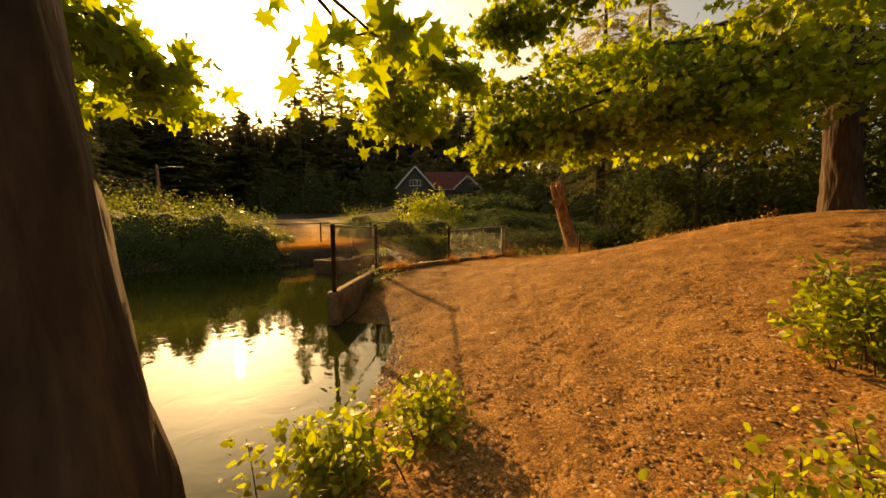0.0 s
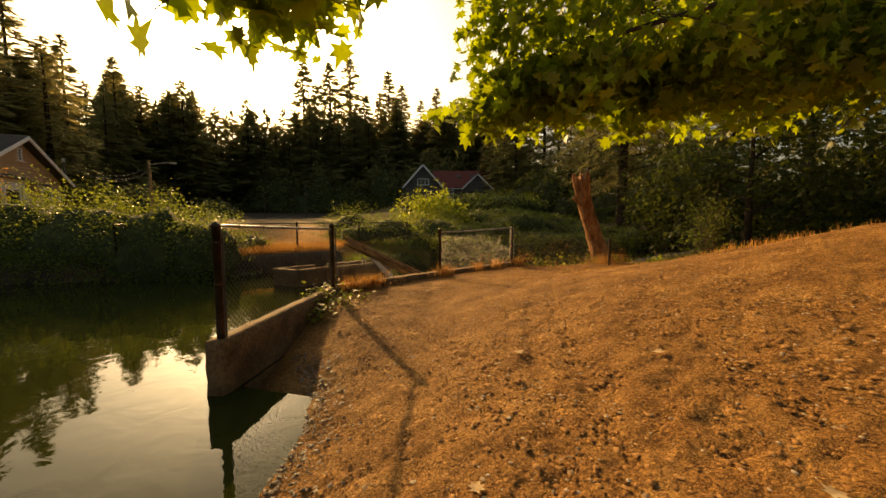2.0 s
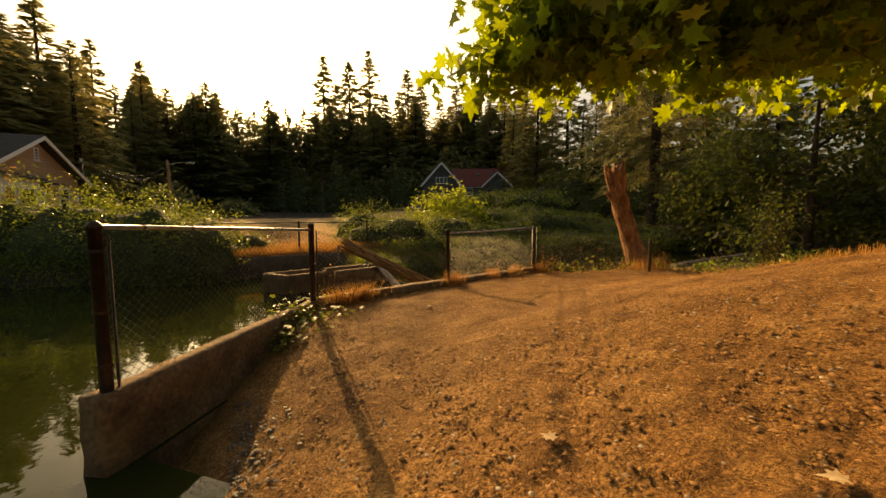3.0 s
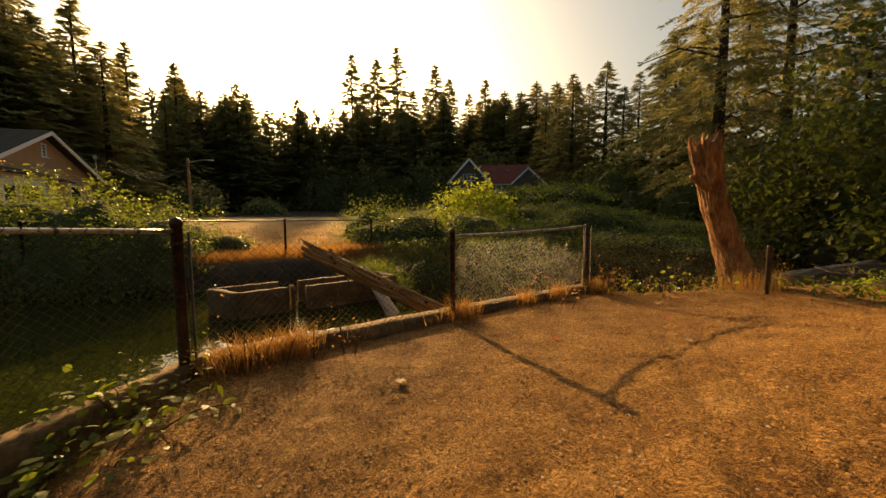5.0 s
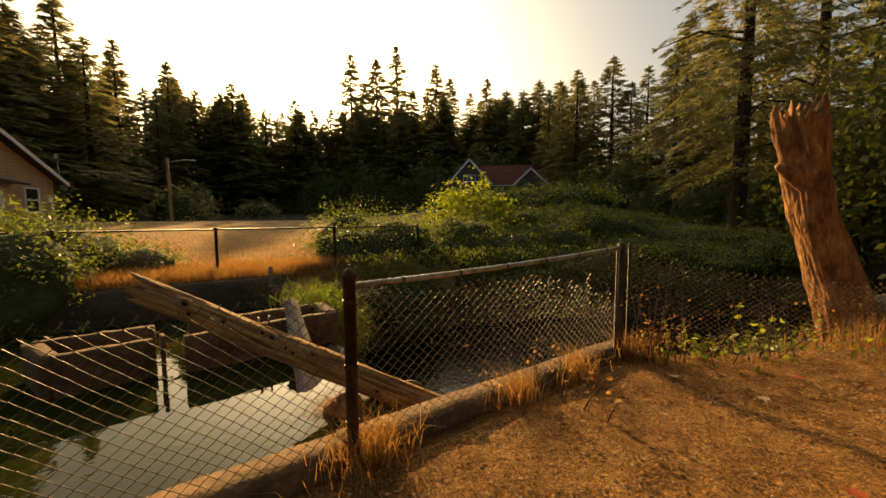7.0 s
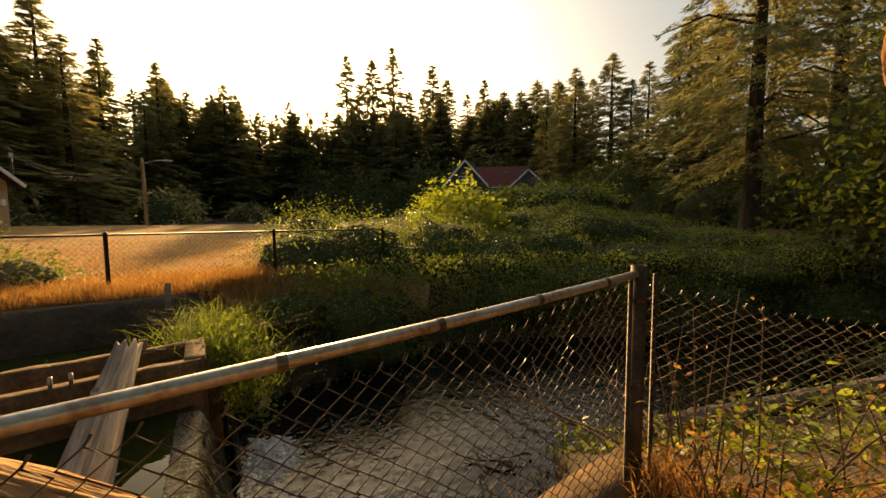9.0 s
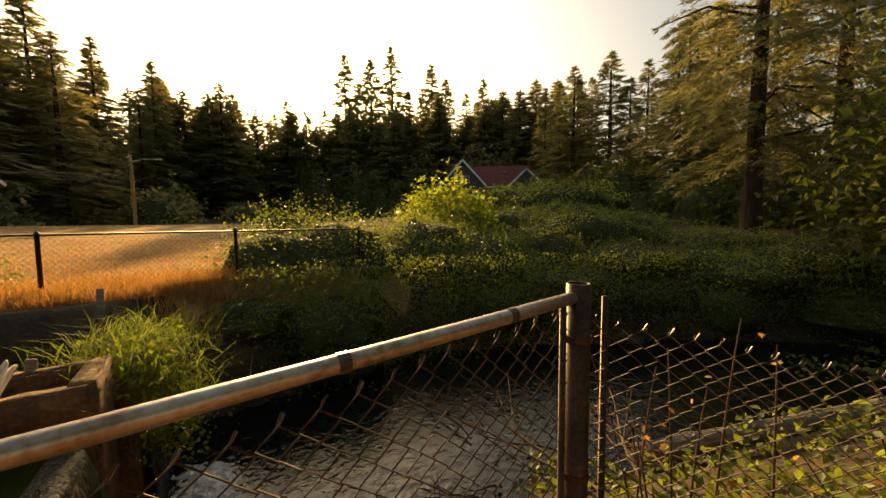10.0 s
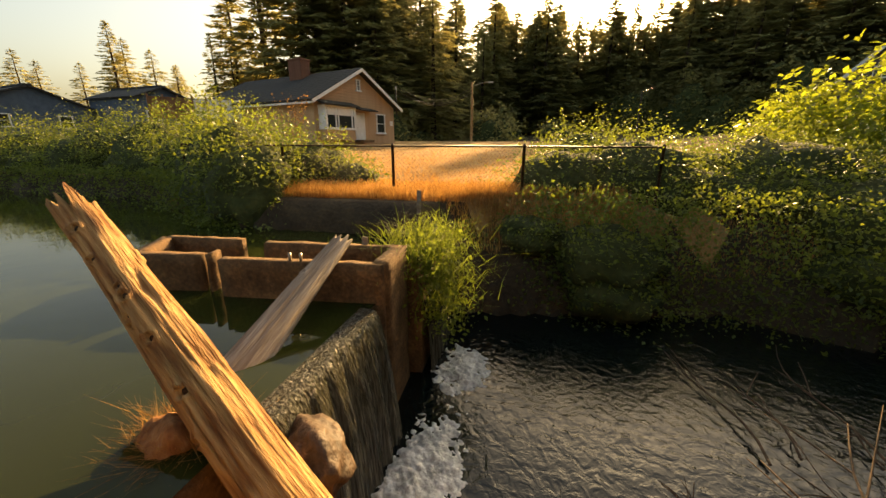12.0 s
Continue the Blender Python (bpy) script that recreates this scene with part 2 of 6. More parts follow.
def crumbly_dirt(m):
    """Adds crumbs, pits and fine grit to the packed dirt."""
    nt, ln = m.node_tree.nodes, m.node_tree.links
    p = nt["Principled BSDF"]
    co = nt.new("ShaderNodeTexCoord")
    warp = nt.new("ShaderNodeTexNoise")
    warp.inputs["Scale"].default_value, warp.inputs["Detail"].default_value = 7.0, 5.0
    ln.new(co.outputs["Object"], warp.inputs["Vector"])
    add = nt.new("ShaderNodeMixRGB")
    add.blend_type = "ADD"
    add.inputs[0].default_value = 0.35
    ln.new(co.outputs["Object"], add.inputs[1])
    ln.new(warp.outputs["Color"], add.inputs[2])
    last = None
    for kind, scale, dist in (("noise", 11.0, 0.024), ("crumb", 22.0, 0.02), ("noise", 55.0, 0.018), ("crumb", 85.0, 0.008)):
        if kind == "noise":
            n = nt.new("ShaderNodeTexNoise")
            n.inputs["Detail"].default_value = 8.0
            n.inputs["Roughness"].default_value = 0.65
            out = n.outputs[0]
        else:
            n = nt.new("ShaderNodeTexVoronoi")
            n.feature = "F1"
            out = n.outputs["Distance"]
        n.inputs["Scale"].default_value = scale
        ln.new(add.outputs[0], n.inputs["Vector"])
        b = nt.new("ShaderNodeBump")
        b.invert = kind == "crumb"
        b.inputs["Distance"].default_value = dist
        ln.new(out, b.inputs["Height"])
        if last:
            ln.new(last, b.inputs["Normal"])
        last = b.outputs[0]
    ln.new(last, p.inputs["Normal"])
    # random tone: pale dry grit, dark crumbs, and pits darkened as small shadows
    ramp = p.inputs["Base Color"].links[0].from_node
    pits = nt.new("ShaderNodeTexNoise")
    pits.inputs["Scale"].default_value, pits.inputs["Detail"].default_value = 48.0, 6.0
    ln.new(add.outputs[0], pits.inputs["Vector"])
    tone = nt.new("ShaderNodeValToRGB")
    tone.color_ramp.elements[0].position, tone.color_ramp.elements[1].position = 0.36, 0.62
    tone.color_ramp.elements[0].color, tone.color_ramp.elements[1].color = (0.46, 0.42, 0.37, 1), (1.55, 1.58, 1.52, 1)
    ln.new(pits.outputs[0], tone.inputs[0])
    mul = nt.new("ShaderNodeMixRGB")
    mul.blend_type = "MULTIPLY"
    mul.inputs[0].default_value = 1.0
    ln.new(ramp.outputs[0], mul.inputs[1])
    ln.new(tone.outputs[0], mul.inputs[2])
    ln.new(mul.outputs[0], p.inputs["Base Color"])


crumbly_dirt(DIRT)
STRAW_SOIL = material("dry_meadow", [(0.16, 0.08, 0.03), (0.34, 0.2, 0.075), (0.42, 0.29, 0.12)], 1.2, 0.95, 0, 0.05, 18, 8)
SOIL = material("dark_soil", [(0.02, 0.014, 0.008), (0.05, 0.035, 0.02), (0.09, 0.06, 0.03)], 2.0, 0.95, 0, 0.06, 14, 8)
PEBBLE = material("pebble_stone", [(0.16, 0.1, 0.055), (0.36, 0.25, 0.15), (0.56, 0.46, 0.33)], 3, 0.8, 0, 0.002, 60, island=0.5)
CONCRETE = material("old_concrete", [(0.04, 0.022, 0.01), (0.125, 0.07, 0.032), (0.27, 0.155, 0.07)], 3.4, 0.9, 0, 0.03, 22, 10)
RUST_METAL = material("rusty_galvanised_steel", [(0.2, 0.07, 0.025), (0.42, 0.37, 0.3), (0.6, 0.58, 0.54)], 11, 0.36, 0.7, 0.001, 60)
POST_METAL = material("dark_weathered_steel", [(0.018, 0.012, 0.008), (0.05, 0.032, 0.02), (0.13, 0.07, 0.035)], 8, 0.45, 0.5, 0.001, 70)
WIRE = material("galvanised_wire", [(0.06, 0.045, 0.032), (0.11, 0.09, 0.07), (0.19, 0.165, 0.135)], 12, 0.42, 0.6)
BARK = material("ridged_bark", [(0.018, 0.011, 0.007), (0.05, 0.032, 0.02), (0.1, 0.065, 0.04)], 3, 0.95, 0, 0.05, 14, 9, stretch=(1, 1, 0.22))
DRIFT = material("weathered_log_wood", [(0.04, 0.014, 0.004), (0.23, 0.105, 0.036), (0.42, 0.24, 0.095), (0.56, 0.37, 0.17)], 6.0, 0.85, 0, 0.08, 10, 10, stretch=(0.3, 3.0, 3.0))
GREY_WOOD = material("grey_plank_wood", [(0.08, 0.05, 0.032), (0.2, 0.155, 0.12), (0.36, 0.31, 0.26)], 3, 0.85, 0, 0.01, 22, 9, stretch=(0.25, 4, 4))
STUMP_WOOD = material("rotten_stump_wood", [(0.045, 0.018, 0.008), (0.19, 0.075, 0.028), (0.34, 0.16, 0.065), (0.52, 0.33, 0.16)], 4.2, 0.9, 0, 0.05, 13, 10, stretch=(1.6, 1.6, 0.6))
FIR = material("fir_needles", [(0.045, 0.056, 0.021), (0.08, 0.094, 0.034), (0.125, 0.136, 0.05)], 0.3, 0.75, translucent=(0.47, 0.41, 0.15), island=0.4)
BROAD = material("woodland_leaves", [(0.025, 0.036, 0.01), (0.045, 0.062, 0.016), (0.08, 0.095, 0.024)], 0.6, 0.6, translucent=(0.1, 0.12, 0.02), island=0.4)
MAPLE_LEAF = material("maple_leaf", [(0.03, 0.05, 0.008), (0.06, 0.1, 0.014), (0.11, 0.15, 0.022)], 1.0, 0.45, translucent=(0.42, 0.51, 0.036), island=0.5)
BRAMBLE = material("bramble_leaf", [(0.035, 0.055, 0.012), (0.085, 0.12, 0.022), (0.17, 0.19, 0.04)], 0.8, 0.42, translucent=(0.22, 0.26, 0.036), island=0.3, spec=0.4)
YELLOW_LEAF = material("yellow_green_leaf", [(0.06, 0.08, 0.012), (0.12, 0.15, 0.02), (0.2, 0.2, 0.03)], 0.8, 0.45, translucent=(0.4, 0.46, 0.05), island=0.5)
GREEN_GRASS = material("green_grass", [(0.05, 0.08, 0.012), (0.1, 0.14, 0.02), (0.17, 0.2, 0.04)], 2, 0.6, translucent=(0.22, 0.27, 0.035), island=0.5)
STRAW = material("dry_straw", [(0.2, 0.09, 0.03), (0.36, 0.19, 0.07), (0.5, 0.33, 0.14)], 2, 0.8, translucent=(0.55, 0.28, 0.08), island=0.6)
TWIG = material("brown_twig", [(0.03, 0.018, 0.01), (0.08, 0.05, 0.03), (0.14, 0.09, 0.05)], 6, 0.9, 0, 0.004, 40)
POND_WATER = water_material("still_pond_water", (0.022, 0.027, 0.006), 0.004, 2.2, 0.02)
POND_WATER.node_tree.nodes["Principled BSDF"].inputs["Specular IOR Level"].default_value = 0.28
STREAM_WATER = water_material("rippled_stream_water", (0.014, 0.018, 0.014), 0.017, 7.0, 0.04)
sw = STREAM_WATER.node_tree
sw.nodes["Principled BSDF"].inputs["Specular IOR Level"].default_value = 0.6
sw_noise, sw_ramp = sw.nodes.new("ShaderNodeTexNoise"), sw.nodes.new("ShaderNodeValToRGB")
sw_noise.inputs["Scale"].default_value, sw_noise.inputs["Detail"].default_value = 0.7, 9.0
sw_ramp.color_ramp.elements[0].position, sw_ramp.color_ramp.elements[1].position = 0.55, 0.9
sw_ramp.color_ramp.elements[0].color, sw_ramp.color_ramp.elements[1].color = (0.003, 0.006, 0.006, 1), (0.014, 0.017, 0.016, 1)
sw.links.new(sw_noise.outputs[0], sw_ramp.inputs[0])
sw.links.new(sw_ramp.outputs[0], sw.nodes["Principled BSDF"].inputs["Base Color"])

# ---------------------------------------------------------------- ground
def axis(lo, hi, step, ends, grow=1.13):
    mid = list(np.arange(lo, hi + 1e-6, step))
    left, right, s = [], [], step
    a, b = lo, hi
    while a > ends[0]:
        s *= grow
        a -= s
        left.append(a)
    s = step
    while b < ends[1]:
        s *= grow
        b += s
        right.append(b)
    return np.array(left[::-1] + mid + right)


rng = np.random.default_rng(7)
gx, gy = axis(-3.0, 8.5, 0.05, (-900, 900), 1.11), axis(2.5, 18, 0.05, (-700, 1500), 1.11)
mx, my = np.meshgrid(gx, gy)
mz = height(mx, my)
near_mask = smooth((14 - np.hypot(mx - 1.5, my - 9)) / 6)


def ripple(x, y, seed, size):
    r = np.random.default_rng(seed)
    out = np.zeros_like(x)
    for _ in range(14):
        a, ph, k = r.uniform(0, 6.28), r.uniform(0, 6.28), r.uniform(0.6, 1.7) / size * 6.28
        out += np.sin((x * np.cos(a) + y * np.sin(a)) * k + ph + 1.3 * np.sin(y * k * 0.37 + ph))
    return out / 14


lumps = rng.normal(size=mx.shape)
lumps = (lumps + np.roll(lumps, 1, 0) + np.roll(lumps, 1, 1) + np.roll(lumps, (1, 1), (0, 1))) / 2
# trodden flat towards the end of the path, loose on the mound
loose = 0.6 + 0.4 * np.maximum(smooth((11.5 - my) / 3), smooth((mx - 3.5) / 2))
pits = ripple(mx, my, 6, 0.14) * ripple(mx, my, 8, 0.34)
mz = mz + near_mask * (0.024 * loose * ripple(mx, my, 3, 0.45) + 0.03 * ripple(mx, my, 4, 1.6) + 0.016 * loose * ripple(mx, my, 5, 0.23) + (0.03 * pits + 0.0055 * lumps * (0.6 + 1.6 * np.clip(ripple(mx, my, 9, 0.8) + 0.3, 0, 1))) * loose)
# the two worn tyre lines along the path
track = np.interp(my, [3, 7, 10, 13, 16], [0.9, 1.0, 1.5, 2.4, 3.6])
for off in (0.0, 0.32):
    mz = mz - 0.02 * np.exp(-((mx - track - off) / 0.06) ** 2) * near_mask
gn, gm = len(gy), len(gx)
idx = np.arange(gn * gm).reshape(gn, gm)
quads = np.stack([idx[:-1, :-1], idx[:-1, 1:], idx[1:, 1:], idx[1:, :-1]], -1).reshape(-1, 4)
ground_mesh = mesh_np("ground", np.stack([mx, my, mz], -1).reshape(-1, 3), quads)
for mat in (DIRT, STRAW_SOIL, SOIL):
    ground_mesh.materials.append(mat)
cx, cy = (mx[:-1, :-1] + mx[1:, 1:]) / 2, (my[:-1, :-1] + my[1:, 1:]) / 2
cz = (mz[:-1, :-1] + mz[1:, 1:]) / 2
far_d = -side(cx, cy, FAR_EDGE)
near_d = side(cx, cy, NEAR_EDGE)
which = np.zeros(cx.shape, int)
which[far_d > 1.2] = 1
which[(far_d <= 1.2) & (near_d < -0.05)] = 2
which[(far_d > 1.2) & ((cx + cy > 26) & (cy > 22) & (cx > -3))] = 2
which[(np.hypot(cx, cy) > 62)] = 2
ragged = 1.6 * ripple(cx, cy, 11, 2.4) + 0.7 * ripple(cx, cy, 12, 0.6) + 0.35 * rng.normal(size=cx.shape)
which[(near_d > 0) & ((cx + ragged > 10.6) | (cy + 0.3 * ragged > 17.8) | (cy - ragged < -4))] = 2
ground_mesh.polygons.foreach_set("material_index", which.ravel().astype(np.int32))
ground_mesh.polygons.foreach_set("use_smooth", np.ones(len(ground_mesh.polygons), bool))
ground = tagged(new("ground", ground_mesh), "bare brown dirt bank with pebbles beside the pond", "ground", kind="structure")


def flat_sheet(name, outline, z, mat, label):
    me = bpy.data.meshes.new(name)
    me.from_pydata([(x, y, z) for x, y in outline], [], [tuple(range(len(outline)))])
    me.materials.append(mat)
    return tagged(new(name, me), label, "water", kind="structure")


flat_sheet("water_pond", [(-70, -40), (2, -40), (0.3, 4), (0.2, 9), (-1.8, 9.6), (-1.55, 12.3), (0.4, 14.5), (0.9, 15.1), (-1.12, 17.78), (-1.74, 18.64), (-3.4, 20.9), (-6, 19.5), (-14, 17.5), (-26, 10), (-70, -14)], POND, POND_WATER,
           "still green pond water mirroring trees and sky")
flat_sheet("water_stream", [(-4.5, 14), (60, 6), (60, 30), (-2, 30), (-4.5, 22)], STREAM, STREAM_WATER, "dark rippled stream water below the weir")

# ---------------------------------------------------------------- chain-link fences
def netting(p, q, z0, z1, sag=0.0, cell=0.038, r=0.003, seed=0):
    """Woven zigzag wires between two posts; z0, z1: (start, end) heights of its foot and top."""
    p, q = np.array(p, float), np.array(q, float)
    length = np.linalg.norm(q - p)
    u = (q - p) / length
    nrm = np.array([u[1], -u[0], 0])
    n = int(length / cell)
    r0 = np.random.default_rng(seed)
    pieces = []
    rows = int(round((max(z1) - min(z0)) / (cell * 1.0)))
    wob = [r0.uniform(0, 6.28) for _ in range(4)]
    for i in range(n):
        pts = []
        slack = float(r0.normal()) * 0.005
        for k in range(rows + 1):
            s = (i + (1.03 if (k + i) % 2 else -0.03)) * cell
            a = min(max(s / length, 0), 1)
            lo = z0[0] + (z0[1] - z0[0]) * a
            hi = z1[0] + (z1[1] - z1[0]) * a - sag * 4 * a * (1 - a)
            z = lo + (hi - lo) * k / rows
            bulge = 0.02 * math.sin(2.3 * a + wob[0] + 1.7 * k / rows) + slack * k / rows + 0.003 * (1 if (k + i) % 2 else -1)
            c = p + u * min(s, length)
            pts.append((c[0] + nrm[0] * bulge, c[1] + nrm[1] * bulge, z + 0.006 * math.sin(s * 9 + wob[2])))
        tip = pts[-1]
        pts.append((tip[0] + u[0] * 0.012, tip[1] + u[1] * 0.012, tip[2] + 0.02))
        v, f = tube_arrays(pts, r, 3, cap=False)
        pieces.append((v, f))
    v, f = join_arrays(pieces)
    return mesh_np("netting", v, f)


def fence_post(parent, at, z0, z1, r=0.043, cap=True, hollow=False):
    x, y = at
    if hollow:
        prof = [(r, z0), (r, z1), (r * 0.82, z1), (r * 0.82, z1 - 0.12)]
    else:
        prof = [(r, z0), (r, z1 - 0.02)] + ([(r * 1.12, z1 - 0.02), (r * 1.12, z1 + 0.005), (r * 0.8, z1 + 0.03), (0.006, z1 + 0.045)] if cap else [(r * 0.95, z1), (0.004, z1)])
    bm = bmesh.new()
    rings = []
    for rr, z in prof:
        rings.append([bm.verts.new((x + rr * math.cos(k * math.pi / 8), y + rr * math.sin(k * math.pi / 8), z)) for k in range(16)])
    for a, b in zip(rings, rings[1:]):
        for k in range(16):
            bm.faces.new((a[k], a[(k + 1) % 16], b[(k + 1) % 16], b[k]))
    ob = part("post", bm, POST_METAL, parent, flat=False)
    # bands that hold the netting
    for h in (0.18, 0.5, 0.86):
        z = z0 + (z1 - z0) * h
        v, f = tube_arrays([(x, y, z - 0.011), (x, y, z + 0.011)], r * 1.12, 14)
        place("band", poly_mesh("band", v, f), POST_METAL, ob)
    return ob


def bar(parent, at, z0, z1, name="tension_bar"):
    return tube(name, [(at[0], at[1], z0), (at[0], at[1], z1)], 0.011, POST_METAL, parent, sides=6)


def rail(parent, p, q, bend=0.0, r=0.019):
    p, q = Vector(p), Vector(q)
    pts = [tuple(p.lerp(q, t) - Vector((0, 0, bend * 4 * t * (1 - t)))) for t in np.linspace(0, 1, 9)]
    ob = tube("top_rail", pts, r, RUST_METAL, parent, "rust-flecked pale top rail", sides=12)
    for t in np.linspace(0.12, 0.9, 6):
        c = p.lerp(q, t)
        d = (q - p).normalized() * 0.012
        v, f = tube_arrays([tuple(c - d - Vector((0, 0, bend * 4 * t * (1 - t)))), tuple(c + d - Vector((0, 0, bend * 4 * t * (1 - t))))], r * 1.1, 10)
        place("tie", poly_mesh("tie", v, f), WIRE, ob)
    return ob


def near3(p, z):
    return (p[0], p[1], z)


def along(p, q, d):
    v = Vector(q) - Vector(p)
    v = Vector(p) + v.normalized() * d
    return (v.x, v.y)


fence = thing("chain_link_fence", (0, 0, 0), "sagging rusty chain-link fence on the concrete pond wall", "fence")
fence_post(fence, POST_A, 0.0, 1.25)
fence_post(fence, POST_B, 0.0, 1.2)
fence_post(fence, POST_C, 0.0, 1.06, 0.036)
fence_post(fence, POST_D, -0.1, 1.12, 0.037, hollow=True)
fence_post(fence, POST_E, -0.4, 0.74, 0.036, cap=False)
for p, q, d, h in ((POST_A, POST_B, 0.09, 1.18), (POST_B, POST_C, 0.08, 1.12), (POST_D, POST_C, 0.075, 1.06), (POST_D, POST_E, 0.08, 1.08)):
    bar(fence, along(p, q, d), 0.02, h)
rail(fence, near3(POST_A, 1.25), near3(POST_B, 1.13))
rail(fence, near3(POST_C, 1.0), near3(POST_D, 1.08), 0.02)
for i, (p, q, z0, z1, sag) in enumerate(((POST_A, POST_B, (0.04, 0.05), (1.24, 1.13), 0.0), (POST_B, POST_C, (0.06, 0.04), (1.08, 0.97), 0.05),
                                         (POST_C, POST_D, (0.04, 0.0), (0.97, 1.05), 0.085), (POST_D, POST_E, (0.0, -0.38), (1.02, 0.7), 0.1))):
    place("netting", netting(near3(p, 0), near3(q, 0), z0, z1, sag, seed=i), WIRE, fence, "woven diamond wire netting", flat=False)

FAR_POSTS = [(-9.4, 16.9), (-7.36, 18.76), (-5.31, 20.63), (-3.26, 22.8), (-1.2, 24.9)]
far_fence = thing("field_fence", (0, 0, 0), "low black chain-link fence along the dry field", "fence")
for x, y in FAR_POSTS:
    fence_post(far_fence, (x, y), -0.2, 1.17, 0.035)
for i, (p, q) in enumerate(zip(FAR_POSTS, FAR_POSTS[1:])):
    tube("top_rail", [near3(p, 1.15), near3(q, 1.15)], 0.02, POST_METAL, far_fence)
    place("netting", netting(near3(p, 0), near3(q, 0), (0.03, 0.03), (1.13, 1.13), 0, 0.05, 0.0028, seed=20 + i), POST_METAL, far_fence)

# ---------------------------------------------------------------- concrete
def rough_box(name, size, at, turn, mat, parent=None, label="", seed=0, cut=0.12, worn=0.012):
    """A block with worn, slightly broken edges."""
    bm = bmesh.new()
    box(bm, size)
    for axis_i in range(3):
        n = max(1, int(size[axis_i] / cut))
        n = min(n, 40)
        no = [0, 0, 0]
        no[axis_i] = 1
        for k in range(1, n):
            co = [0, 0, 0]
            co[axis_i] = size[axis_i] * (k / n - 0.5)
            bmesh.ops.bisect_plane(bm, geom=bm.verts[:] + bm.edges[:] + bm.faces[:], plane_co=co, plane_no=no)
    r = random.Random(seed)
    for v in bm.verts:
        edge = sum(abs(abs(v.co[i]) - size[i] / 2) < 1e-4 for i in range(3))
        j = worn * (1.0 if edge > 1 else 0.4)
        off = noise.noise_vector(v.co * 6 + Vector((seed, 0, 0))) * j
        v.co += off
        if edge > 1:
            v.co -= Vector([math.copysign(worn, c) if abs(abs(c) - size[i] / 2) < worn * 3 else 0 for i, c in enumerate(v.co)]) * r.uniform(0.2, 1.0)
    ob = part(name, bm, mat, parent, label, flat=False)
    ob.matrix_basis = pose(*at, 0, 0, turn)
    return ob


pond_wall = thing("concrete_wall", (0, 0, 0), "worn concrete retaining wall at the pond edge", "wall", kind="structure")
ext = [(-1.97, 9.4)] + FENCE_LINE[1:3] + [(2.75, 16.54)]
for i, (p, q) in enumerate(zip(ext, ext[1:])):
    v = Vector(q) - Vector(p)
    m = (Vector(p) + Vector(q)) / 2 + Vector((-v.y, v.x)).normalized() * (0.0 if i == 0 else 0.1)
    deep = 1.5 if i < 2 else 2.7
    rough_box("wall_block", (v.length + 0.06, 0.2 if i == 0 else 0.26, deep), (m.x, m.y, (0.035 if i == 0 else 0.035) - deep / 2 + i * 0.003), math.degrees(math.atan2(v.y, v.x)), CONCRETE, pond_wall, seed=i, cut=0.15)

U = Vector((0.69, 0.724)).normalized()
N = Vector((U.y, -U.x))
weir = thing("concrete_weir_box", (0, 0, 0), "old brown concrete weir box with open channels", "weir")


def weir_wall(a, b, width, top, bottom, seed, name="wall_block"):
    a, b = Vector(a), Vector(b)
    v = b - a
    m = (a + b) / 2
    return rough_box(name, (v.length, width, top - bottom), (m.x, m.y, (top + bottom) / 2), math.degrees(math.atan2(v.y, v.x)), CONCRETE, weir, seed=seed, cut=0.13)


FR, BR = Vector((-1.22, 18.06)), Vector((-1.76, 18.62))
FL, BL = Vector((-3.5, 15.82)), Vector((-4.3, 16.2))
weir_wall(FR, (-2.62, 16.62), 0.16, -0.09, -2.5, 1)
weir_wall((-2.93, 16.5), FL, 0.16, -0.09, -1.2, 2)
weir_wall(FR - U * 0.06, BR - U * 0.02, 0.2, -0.08, -2.5, 3)
weir_wall(BR, (-3.12, 17.24), 0.15, -0.1, -2.0, 4)
weir_wall((-3.42, 17.02), BL, 0.15, -0.09, -1.2, 5)
weir_wall(FL, BL, 0.18, -0.095, -1.2, 6)
weir_wall((-2.9, 16.56), (-2.86, 16.6), 0.24, -0.07, -1.2, 7, "gate_pillar")
for d in (0.9, 1.02):
    c = FR + (Vector((-2.62, 16.62)) - FR) * d * 0.55
    rough_box("bolt", (0.03, 0.03, 0.1), (c.x, c.y, -0.05), 40, RUST_METAL, weir, seed=9, worn=0.002)
# lip that the water falls over, with the step under it
lip = thing("weir_sill", (0, 0, 0), "wet concrete weir sill under falling water", "weir")
la, lb = Vector((0.95, 15.2)), Vector((-1.18, 17.9))
mid, v = (la + lb) / 2, lb - la
rough_box("sill", (v.length, 0.16, 1.9), (mid.x - 0.14, mid.y - 0.11, POND - 0.02 - 0.95), math.degrees(math.atan2(v.y, v.x)), CONCRETE, lip, seed=12)

